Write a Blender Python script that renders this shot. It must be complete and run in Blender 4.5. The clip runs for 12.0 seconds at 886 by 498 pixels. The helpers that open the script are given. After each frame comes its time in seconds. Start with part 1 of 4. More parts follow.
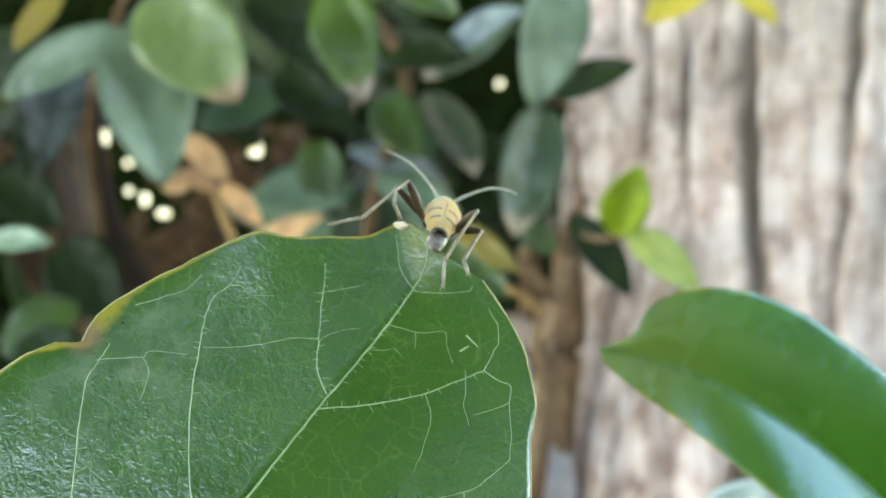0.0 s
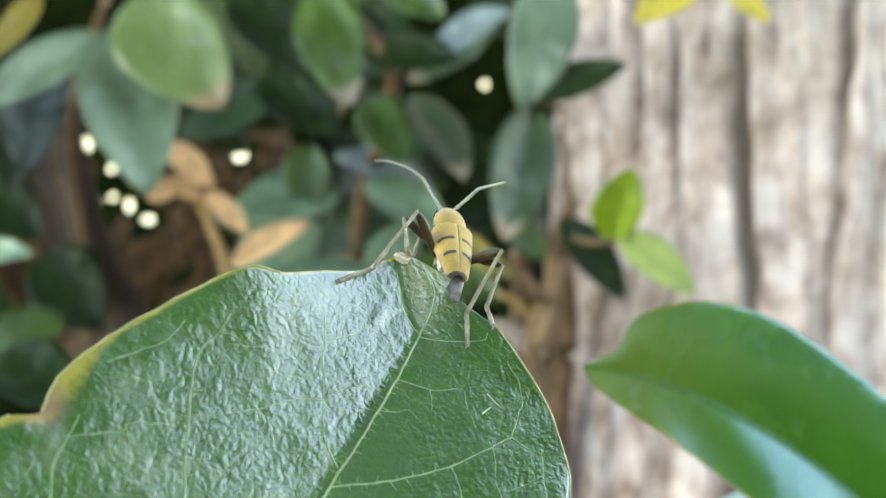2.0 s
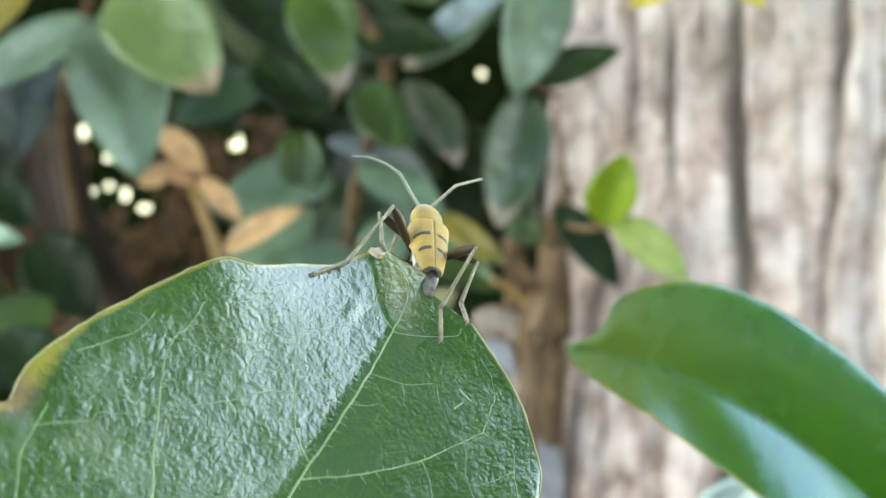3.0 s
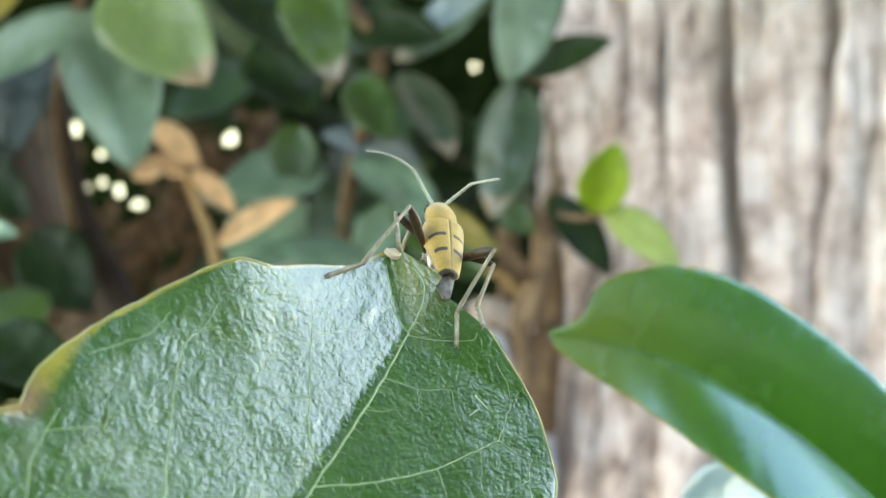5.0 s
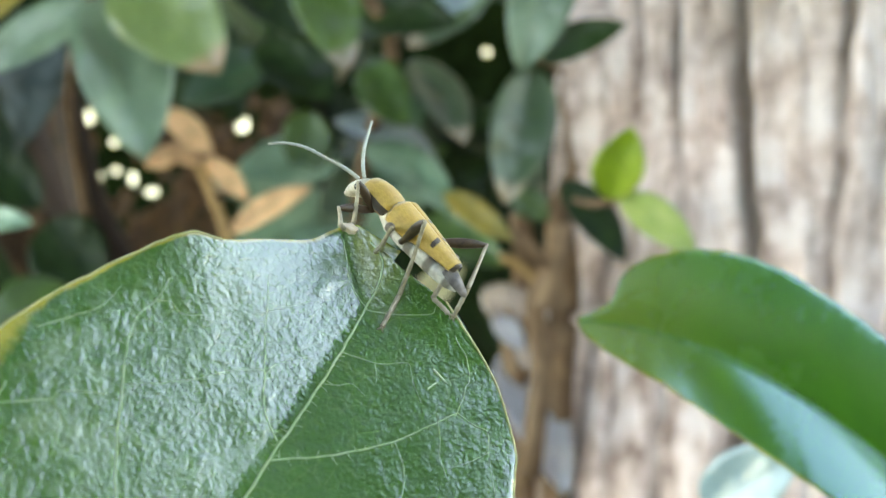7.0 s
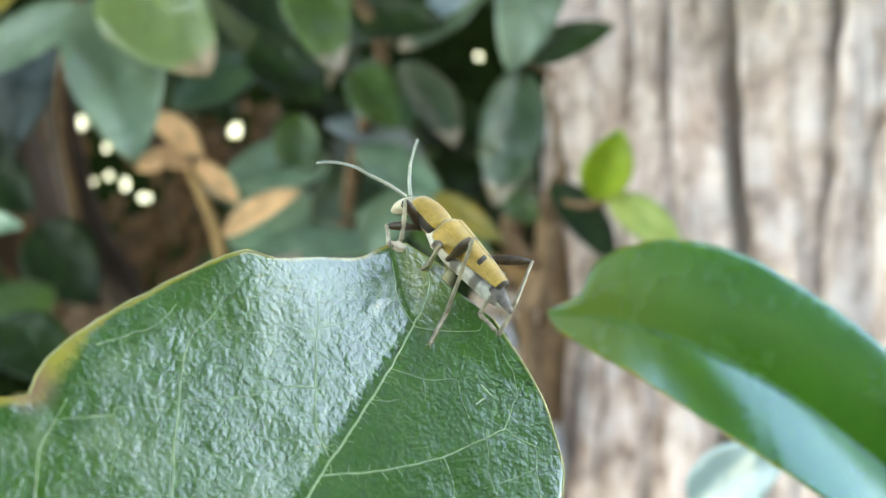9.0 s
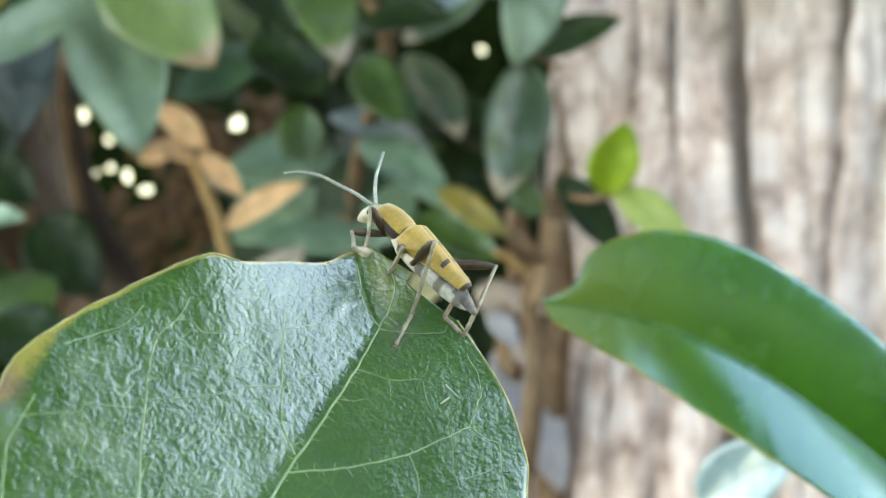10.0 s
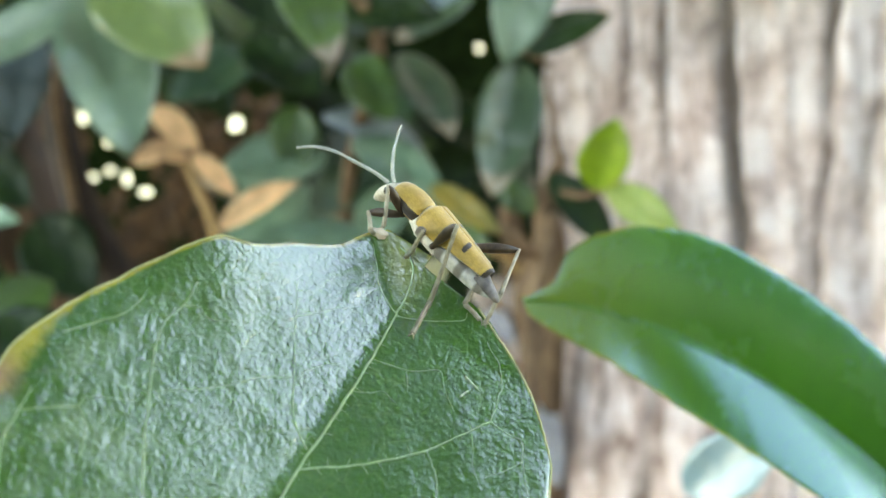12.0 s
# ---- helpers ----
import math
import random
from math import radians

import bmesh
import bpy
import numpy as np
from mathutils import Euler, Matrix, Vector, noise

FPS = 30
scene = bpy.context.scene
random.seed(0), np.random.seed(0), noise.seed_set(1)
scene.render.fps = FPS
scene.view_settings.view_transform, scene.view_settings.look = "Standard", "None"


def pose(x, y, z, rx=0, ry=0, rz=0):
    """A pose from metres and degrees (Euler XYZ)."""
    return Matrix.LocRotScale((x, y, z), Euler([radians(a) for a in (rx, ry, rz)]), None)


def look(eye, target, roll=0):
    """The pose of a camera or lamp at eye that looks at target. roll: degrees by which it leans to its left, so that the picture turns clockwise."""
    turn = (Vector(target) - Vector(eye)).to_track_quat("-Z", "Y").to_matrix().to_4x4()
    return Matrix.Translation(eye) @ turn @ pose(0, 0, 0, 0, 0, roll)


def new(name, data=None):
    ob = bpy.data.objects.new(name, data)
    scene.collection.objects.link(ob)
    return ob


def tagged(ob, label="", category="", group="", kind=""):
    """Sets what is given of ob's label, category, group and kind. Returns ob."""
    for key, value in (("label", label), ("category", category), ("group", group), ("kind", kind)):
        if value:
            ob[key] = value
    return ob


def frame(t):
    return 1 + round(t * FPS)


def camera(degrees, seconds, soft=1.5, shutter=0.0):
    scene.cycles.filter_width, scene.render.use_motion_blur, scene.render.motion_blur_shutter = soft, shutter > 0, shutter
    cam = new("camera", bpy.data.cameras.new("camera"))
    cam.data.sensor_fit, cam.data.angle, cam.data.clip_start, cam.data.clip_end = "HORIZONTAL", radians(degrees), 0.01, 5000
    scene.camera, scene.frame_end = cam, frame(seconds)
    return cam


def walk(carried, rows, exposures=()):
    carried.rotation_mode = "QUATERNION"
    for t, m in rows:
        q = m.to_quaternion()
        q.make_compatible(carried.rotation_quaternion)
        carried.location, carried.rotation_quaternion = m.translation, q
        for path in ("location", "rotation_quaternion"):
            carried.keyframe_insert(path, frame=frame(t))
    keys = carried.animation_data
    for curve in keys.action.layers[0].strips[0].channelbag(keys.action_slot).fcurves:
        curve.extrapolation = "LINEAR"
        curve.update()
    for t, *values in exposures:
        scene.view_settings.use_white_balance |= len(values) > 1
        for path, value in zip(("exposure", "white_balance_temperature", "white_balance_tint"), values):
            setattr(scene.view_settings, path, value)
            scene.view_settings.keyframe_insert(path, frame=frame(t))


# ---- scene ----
cam = camera(44.0, 12.0)
cam.data.dof.use_dof, cam.data.dof.focus_distance, cam.data.dof.aperture_fstop = True, 0.084, 37.0
PATH = [
    (0, pose(0.00017, -0.00803, 1.29944, 90.20, -0.68, 0.68)),
    (0.5, pose(0.00059, -0.00605, 1.29922, 89.93, -0.20, 0.56)),
    (1, pose(-0.00166, -0.00562, 1.29859, 89.96, -0.22, 0.66)),
    (1.5, pose(-0.00363, -0.00543, 1.30114, 90.65, -0.02, 0.47)),
    (2, pose(-0.00150, -0.00138, 1.30110, 90.28, 0.09, -0.05)),
    (2.5, pose(0.00000, 0.00000, 1.30000, 90.00, -0.00, 0.00)),
    (3, pose(0.00020, 0.00077, 1.29967, 89.76, 0.03, -0.17)),
    (5, pose(0.00061, -0.00192, 1.29798, 89.47, 0.51, -0.45)),
    (5.5, pose(0.00140, -0.00186, 1.29746, 89.37, 0.32, -0.47)),
    (6, pose(0.00163, -0.00292, 1.29802, 89.30, 0.80, -0.13)),
    (6.5, pose(0.00016, -0.00137, 1.29757, 89.15, 0.86, -0.48)),
    (7, pose(0.00031, -0.00030, 1.29835, 88.74, 0.85, 0.23)),
    (9, pose(0.00165, -0.00155, 1.29724, 88.98, 1.09, -0.10)),
    (9.5, pose(0.00128, -0.00129, 1.29706, 88.75, 0.97, 0.18)),
    (10, pose(0.00035, 0.00117, 1.29712, 88.66, 0.86, -0.03)),
    (10.5, pose(0.00107, 0.00102, 1.29703, 88.62, 1.17, 0.19)),
    (11, pose(0.00349, 0.00108, 1.29675, 88.58, 1.41, 0.31)),
    (11.5, pose(0.00355, -0.00021, 1.29669, 88.66, 1.56, 0.50)),
    (12, pose(0.00398, -0.00075, 1.29656, 88.61, 1.49, 0.06)),
]
walk(cam, PATH, [(0.0, 3.85, 13000, 8), (12.0, 3.85, 13000, 8)])

# ---- light: open sky to the right of the tree, shade under its crown ----
world = bpy.data.worlds.new("sky")
scene.world = world
world.use_nodes = True
sky = world.node_tree.nodes.new("ShaderNodeTexSky")
sky.sky_type, sky.sun_disc = "NISHITA", False
sky.sun_elevation, sky.sun_rotation = radians(78), radians(85)
sky.ozone_density, sky.dust_density, sky.altitude = 4.5, 0.0, 800.0
world.node_tree.links.new(sky.outputs[0], world.node_tree.nodes["Background"].inputs[0])
world.node_tree.nodes["Background"].inputs[1].default_value = 0.15
lamp = bpy.data.lights.new("sun", "SUN")
lamp.energy, lamp.angle, lamp.color = 0.5, radians(30), (1.0, 0.95, 0.88)
sun = new("sun", lamp)
sun.matrix_world = look((0.99, 0.08, 5.96), (0.0, 0.0, 1.3))


# ---- materials ----
def material(name):
    m = bpy.data.materials.new(name)
    m.use_nodes = True
    nt = m.node_tree
    return m, nt, nt.nodes["Principled BSDF"]


def node(nt, kind, **inputs):
    n = nt.nodes.new("ShaderNode" + kind)
    for key, value in inputs.items():
        n.inputs[key.replace("_", " ")].default_value = value
    return n


def ramp(nt, fac, stops):
    n = nt.nodes.new("ShaderNodeValToRGB")
    els = n.color_ramp.elements
    while len(els) < len(stops):
        els.new(0.5)
    for e, (p, c) in zip(els, stops):
        e.position, e.color = p, (*c, 1) if len(c) == 3 else c
    nt.links.new(fac, n.inputs[0])
    return n.outputs[0]


def mixed(nt, fac, a, b):
    n = nt.nodes.new("ShaderNodeMix")
    n.data_type = "RGBA"
    for sock, v in ((0, fac), (6, a), (7, b)):
        if isinstance(v, (int, float)):
            n.inputs[sock].default_value = v
        elif isinstance(v, tuple):
            n.inputs[sock].default_value = (*v, 1)
        else:
            nt.links.new(v, n.inputs[sock])
    return n.outputs[2]


def maths(nt, op, a, b=0.0):
    n = nt.nodes.new("ShaderNodeMath")
    n.operation = op
    for i, v in enumerate((a, b)):
        if isinstance(v, (int, float)):
            n.inputs[i].default_value = v
        else:
            nt.links.new(v, n.inputs[i])
    return n.outputs[0]


def coords(nt, scale=(1, 1, 1)):
    tc = nt.nodes.new("ShaderNodeTexCoord")
    mp = nt.nodes.new("ShaderNodeMapping")
    mp.inputs["Scale"].default_value = scale
    nt.links.new(tc.outputs["Object"], mp.inputs[0])
    return mp.outputs[0]


def noise_tex(nt, vec, scale, detail=4.0, rough=0.6):
    n = node(nt, "TexNoise", Scale=scale, Detail=detail, Roughness=rough)
    nt.links.new(vec, n.inputs["Vector"])
    return n.outputs[0]


def bump(nt, height, strength, distance, normal=None):
    n = node(nt, "Bump", Strength=strength, Distance=distance)
    nt.links.new(height, n.inputs["Height"])
    if normal is not None:
        nt.links.new(normal, n.inputs["Normal"])
    return n.outputs[0]


def see_through(nt, bsdf, colour, amount):
    """Lets some light come through a thin leaf."""
    tr = nt.nodes.new("ShaderNodeBsdfTranslucent")
    if isinstance(colour, tuple):
        tr.inputs[0].default_value = (*colour, 1)
    else:
        nt.links.new(colour, tr.inputs[0])
    mx = nt.nodes.new("ShaderNodeMixShader")
    mx.inputs[0].default_value = amount
    nt.links.new(bsdf.outputs[0], mx.inputs[1])
    nt.links.new(tr.outputs[0], mx.inputs[2])
    nt.links.new(mx.outputs[0], nt.nodes["Material Output"].inputs[0])


def leaf_material(name, dark, light, rough=0.32, through_it=0.2, tip=None, gloss=0.8):
    dark, light = ((1.08 * c[0], c[1], 0.86 * c[2]) for c in (dark, light))
    m, nt, b = material(name)
    v = coords(nt)
    info = nt.nodes.new("ShaderNodeObjectInfo")
    deep, bright = (tuple(0.62 * q for q in dark), tuple(1.2 * q for q in light))
    c = ramp(nt, noise_tex(nt, v, 38, 5), [(0.34, deep), (0.47, dark), (0.56, light), (0.68, bright)])
    c = mixed(nt, maths(nt, "MULTIPLY", info.outputs["Random"], 0.45), c, light)
    if tip:
        at = nt.nodes.new("ShaderNodeAttribute")
        at.attribute_name = "along"
        edge = maths(nt, "ADD", at.outputs["Fac"], maths(nt, "MULTIPLY", noise_tex(nt, v, 90, 3), 0.16))
        c = mixed(nt, ramp(nt, edge, [(0.9, (0, 0, 0)), (0.98, (1, 1, 1))]), c, tip)
    nt.links.new(c, b.inputs["Base Color"])
    b.inputs["Roughness"].default_value = rough
    b.inputs["IOR"].default_value = 1.55
    b.inputs["Specular IOR Level"].default_value = gloss
    swell = bump(nt, noise_tex(nt, v, 70, 2), 0.6, 0.006)
    nt.links.new(bump(nt, noise_tex(nt, v, 350, 4), 0.25, 0.0006, swell), b.inputs["Normal"])
    see_through(nt, b, c, through_it)
    return m


PALE = leaf_material("leaf pale", (0.085, 0.18, 0.115), (0.19, 0.31, 0.23), 0.34)
MID = leaf_material("leaf mid", (0.033, 0.085, 0.039), (0.058, 0.117, 0.058), 0.36, 0.2, (0.45, 0.36, 0.26))
GREEN = leaf_material("leaf green", (0.033, 0.098, 0.019), (0.058, 0.143, 0.026), 0.36)
TEAL = leaf_material("leaf teal", (0.023, 0.072, 0.039), (0.039, 0.111, 0.058), 0.32)
# the mirrored sky is put into the blue of this leaf
BLUE = leaf_material("leaf with sky gleam", (0.26, 0.44, 0.56), (0.40, 0.60, 0.72), 0.24, 0.1, None, 1.0)
# near-black copy of the greens, with deep shade put into it
DARK = leaf_material("leaf dark with shade", (0.006, 0.020, 0.006), (0.014, 0.040, 0.011), 0.45, 0.1, None, 0.2)
# near-black: the shade of hedges and crown is put into this green
LEAF_SHADED = leaf_material("shaded leaf", (0.004, 0.009, 0.003), (0.008, 0.018, 0.006), 0.85, 0.08, None, 0.03)
LIME = leaf_material("leaf lime", (0.265, 0.446, 0.031), (0.383, 0.552, 0.064), 0.4, 0.35)
LIMEPALE = leaf_material("leaf young", (0.340, 0.500, 0.120), (0.480, 0.600, 0.200), 0.4, 0.35)
YELLOWED = leaf_material("leaf yellowed", (0.200, 0.192, 0.032), (0.360, 0.272, 0.048), 0.45, 0.25)
PINKISH = leaf_material("leaf bleached", (0.34, 0.26, 0.25), (0.66, 0.57, 0.56), 0.7, 0.2)
CREAM = leaf_material("leaf faded", (0.38, 0.36, 0.20), (0.60, 0.55, 0.38), 0.6, 0.25)
LILAC = leaf_material("leaf lilac", (0.42, 0.47, 0.64), (0.66, 0.71, 0.86), 0.3, 0.2)
YELLOW = leaf_material("leaf yellow", (0.58, 0.50, 0.07), (0.78, 0.68, 0.14), 0.45, 0.3)
SAGE = leaf_material("leaf sage", (0.13, 0.23, 0.075), (0.23, 0.34, 0.14), 0.36, 0.25, (0.45, 0.30, 0.18))
FRESH = leaf_material("leaf fresh", (0.055, 0.135, 0.014), (0.095, 0.20, 0.028), 0.4, 0.25, (0.45, 0.36, 0.28))
AQUA = leaf_material("leaf bluish green", (0.12, 0.26, 0.19), (0.24, 0.43, 0.33), 0.34, 0.15)
# blue sheen of the sky, given as leaf colour
SKYISH = leaf_material("leaf bluish", (0.17, 0.27, 0.34), (0.28, 0.40, 0.48), 0.3, 0.15)
NAVY = leaf_material("leaf blackish", (0.018, 0.042, 0.045), (0.032, 0.065, 0.07), 0.4, 0.1, None, 0.5)
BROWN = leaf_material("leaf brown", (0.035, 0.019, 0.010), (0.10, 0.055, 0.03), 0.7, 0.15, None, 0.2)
DRY = leaf_material("leaf dry", (0.50, 0.29, 0.17), (0.84, 0.56, 0.34), 0.7, 0.25)


def broad_material(name, veins, low, high, through_it, relief=0.00007, sheen=1.0, rough=(0.18, 0.28), ior=1.74, gleam_tint=(1, 1, 1)):
    """Leathery leaf: net of fine veins, wrinkled relief, yellowed margin, pale blotches by the nibbled side."""
    m, nt, b = material(name)
    v = coords(nt)
    base = ramp(nt, noise_tex(nt, v, 90, 5), [(0.3, low), (0.75, high)])

    def attribute(key):
        at = nt.nodes.new("ShaderNodeAttribute")
        at.attribute_name = key
        return at.outputs["Fac"]

    def warped(scale, amount):
        warp = nt.nodes.new("ShaderNodeVectorMath")
        warp.operation = "MULTIPLY_ADD"
        nz = node(nt, "TexNoise", Scale=scale, Detail=3.0)
        nt.links.new(v, nz.inputs["Vector"])
        nt.links.new(nz.outputs["Color"], warp.inputs[0])
        warp.inputs[1].default_value = (amount,) * 3
        nt.links.new(v, warp.inputs[2])
        return warp.outputs[0]

    def cells(vec, scale, lo, hi):
        vo = node(nt, "TexVoronoi", Scale=scale)
        vo.feature = "DISTANCE_TO_EDGE"
        nt.links.new(vec, vo.inputs["Vector"])
        return ramp(nt, vo.outputs["Distance"], [(lo, (1, 1, 1)), (hi, (0, 0, 0))])

    loose, tight = warped(260.0, 0.0014), warped(900.0, 0.0005)
    wide, mid, fine = cells(loose, 210, 0.002, 0.014), cells(loose, 620, 0.0, 0.05), cells(tight, 1700, 0.0, 0.09)
    # the net fades in and out
    broken = ramp(nt, noise_tex(nt, v, 420, 3), [(0.42, (0, 0, 0)), (0.58, (1, 1, 1))])
    patchy = ramp(nt, noise_tex(nt, v, 150, 2), [(0.4, (0.1,) * 3), (0.65, (1, 1, 1))])
    mid_part = maths(nt, "MULTIPLY", mid, broken)
    if veins:
        base = mixed(nt, maths(nt, "MULTIPLY", maths(nt, "MULTIPLY", wide, patchy), 0.3), base, (0.17, 0.32, 0.09))
        base = mixed(nt, maths(nt, "MULTIPLY", mid_part, 0.34), base, (0.14, 0.28, 0.07))
        base = mixed(nt, maths(nt, "MULTIPLY", fine, 0.16), base, (0.10, 0.22, 0.05))
        blotched = maths(nt, "MULTIPLY", attribute("blotched"), ramp(nt, noise_tex(nt, v, 330, 5, 0.65), [(0.46, (0, 0, 0)), (0.62, (1, 1, 1))]))
        base = mixed(nt, maths(nt, "MULTIPLY", blotched, 0.4), base, (0.22, 0.31, 0.16))
    edge = maths(nt, "ADD", attribute("margin"), maths(nt, "MULTIPLY", maths(nt, "SUBTRACT", noise_tex(nt, v, 300, 4), 0.5), 0.9))
    base = mixed(nt, ramp(nt, edge, [(0.5, (0, 0, 0)), (0.8, (1, 1, 1))]), base, (0.38, 0.33, 0.04))
    base = mixed(nt, attribute("yellowish"), base, (0.23, 0.27, 0.045))
    base = mixed(nt, attribute("rot"), base, (0.30, 0.14, 0.12))
    nt.links.new(base, b.inputs["Base Color"])
    wear = ramp(nt, noise_tex(nt, v, 130, 6), [(0.3, (rough[0],) * 3), (0.7, (rough[1],) * 3)])
    nt.links.new(wear, b.inputs["Roughness"])
    b.inputs["IOR"].default_value = ior
    b.inputs["Specular IOR Level"].default_value = sheen
    # the sky's blue is put into the tint of the gleam
    b.inputs["Specular Tint"].default_value = (*gleam_tint, 1)
    # wrinkles: folded noise at two sizes, sunk along the net
    folds = maths(nt, "ABSOLUTE", maths(nt, "SUBTRACT", noise_tex(nt, loose, 520, 2), 0.5))
    small = maths(nt, "ABSOLUTE", maths(nt, "SUBTRACT", noise_tex(nt, tight, 1500, 2, 0.55), 0.5))
    h = maths(nt, "ADD", maths(nt, "MULTIPLY", folds, 2.2), maths(nt, "MULTIPLY", small, 1.5))
    h = maths(nt, "ADD", h, maths(nt, "MULTIPLY", noise_tex(nt, coords(nt, (1, 1.5, 1)), 3000, 2), 0.25))
    h = maths(nt, "SUBTRACT", h, maths(nt, "MULTIPLY", mid_part, 0.16))
    nt.links.new(bump(nt, h, 0.7, relief), b.inputs["Normal"])
    see_through(nt, b, base, through_it)
    return m


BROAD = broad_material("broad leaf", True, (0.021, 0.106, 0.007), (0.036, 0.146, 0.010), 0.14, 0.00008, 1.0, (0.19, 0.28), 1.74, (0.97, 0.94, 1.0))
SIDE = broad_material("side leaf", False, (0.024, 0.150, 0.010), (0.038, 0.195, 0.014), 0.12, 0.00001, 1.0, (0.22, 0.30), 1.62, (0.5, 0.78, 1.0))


def plain(name, dark, light, scale, rough, metal=0.0, relief=0.0, depth=0.0005, stretch=(1, 1, 1)):
    m, nt, b = material(name)
    v = coords(nt, stretch)
    nz = noise_tex(nt, v, scale, 5)
    nt.links.new(ramp(nt, nz, [(0.3, dark), (0.7, light)]), b.inputs["Base Color"])
    b.inputs["Roughness"].default_value, b.inputs["Metallic"].default_value = rough, metal
    if relief:
        nt.links.new(bump(nt, nz, relief, depth), b.inputs["Normal"])
    return m


VEIN = plain("vein", (0.22, 0.36, 0.15), (0.36, 0.50, 0.27), 900, 0.45)
RIM = plain("leaf rim", (0.26, 0.29, 0.09), (0.46, 0.42, 0.20), 500, 0.5)
NUB = plain("withered tip", (0.58, 0.42, 0.28), (0.80, 0.68, 0.52), 900, 0.7)
SCAR = plain("scar", (0.32, 0.44, 0.22), (0.50, 0.60, 0.36), 1500, 0.6)
TWIG = plain("twig", (0.13, 0.07, 0.04), (0.28, 0.17, 0.10), 120, 0.8, relief=0.6, depth=0.002)
# darker copy of the twig wood; the stems' shade is in its colour
SHADED_TWIG = plain("shaded twig", (0.020, 0.010, 0.005), (0.050, 0.025, 0.013), 40, 0.85, relief=0.7, depth=0.004)
TAN = plain("dry stalk", (0.30, 0.17, 0.07), (0.45, 0.27, 0.12), 120, 0.75, relief=0.4)
# for the unseen ground; shade in its colour darkens the leaves' reflections
SOIL = plain("soil", (0.035, 0.038, 0.016), (0.085, 0.080, 0.035), 6, 0.95, relief=0.8, depth=0.03)
LEG_DARK = plain("dark femur", (0.028, 0.016, 0.008), (0.085, 0.050, 0.026), 1500, 0.5, relief=0.2, depth=0.00004)
LEG_PALE = plain("pale tibia", (0.17, 0.14, 0.09), (0.42, 0.37, 0.27), 1200, 0.5, relief=0.3, depth=0.00004)
FEELER = plain("antenna", (0.30, 0.33, 0.28), (0.44, 0.47, 0.40), 900, 0.5)
def belly_material():
    """Silvery down with darker seams between the segments."""
    m, nt, b = material("pale underside")
    v = coords(nt)
    wave = node(nt, "TexWave", Scale=160.0, Distortion=1.5, Detail=2.0)
    nt.links.new(v, wave.inputs["Vector"])
    down = ramp(nt, noise_tex(nt, v, 2600, 4), [(0.3, (0.44, 0.41, 0.34)), (0.7, (0.72, 0.69, 0.60))])
    c = mixed(nt, ramp(nt, wave.outputs["Fac"], [(0.55, (0, 0, 0)), (0.85, (0.8,) * 3)]), down, (0.11, 0.085, 0.06))
    nt.links.new(c, b.inputs["Base Color"])
    b.inputs["Roughness"].default_value = 0.65
    nt.links.new(bump(nt, noise_tex(nt, v, 5000, 3), 0.5, 0.00005), b.inputs["Normal"])
    return m


BELLY = belly_material()
TAIL = plain("grey tail", (0.045, 0.035, 0.03), (0.24, 0.21, 0.19), 1300, 0.6)
HEAD = plain("head", (0.22, 0.19, 0.13), (0.62, 0.58, 0.46), 900, 0.55, relief=0.4, depth=0.00005)
EYE = plain("eye", (0.008, 0.006, 0.005), (0.02, 0.015, 0.012), 2000, 0.2)


def shell_material(name):
    """Downy yellow wing case or neck shield, with dark bands."""
    m, nt, b = material(name)
    v = coords(nt)
    hair = noise_tex(nt, coords(nt, (0.4, 1, 1)), 9000, 3)
    c = ramp(nt, hair, [(0.3, (0.41, 0.240, 0.040)), (0.7, (0.57, 0.355, 0.072))])
    c = mixed(nt, ramp(nt, noise_tex(nt, v, 700, 4), [(0.45, (0, 0, 0)), (0.7, (0.5,) * 3)]), c, (0.26, 0.15, 0.035))
    at = nt.nodes.new("ShaderNodeAttribute")
    at.attribute_name = "band"
    wob = maths(nt, "ADD", at.outputs["Fac"], maths(nt, "MULTIPLY", maths(nt, "SUBTRACT", noise_tex(nt, v, 2500, 3), 0.5), 0.5))
    c = mixed(nt, ramp(nt, wob, [(0.42, (0, 0, 0)), (0.6, (1, 1, 1))]), c, (0.035, 0.022, 0.012))
    nt.links.new(c, b.inputs["Base Color"])
    b.inputs["Roughness"].default_value = 0.55
    b.inputs["Sheen Weight"].default_value = 0.3
    nt.links.new(bump(nt, hair, 0.35, 0.00005), b.inputs["Normal"])
    return m


SHELL = shell_material("wing case")
COLLAR = shell_material("pronotum")


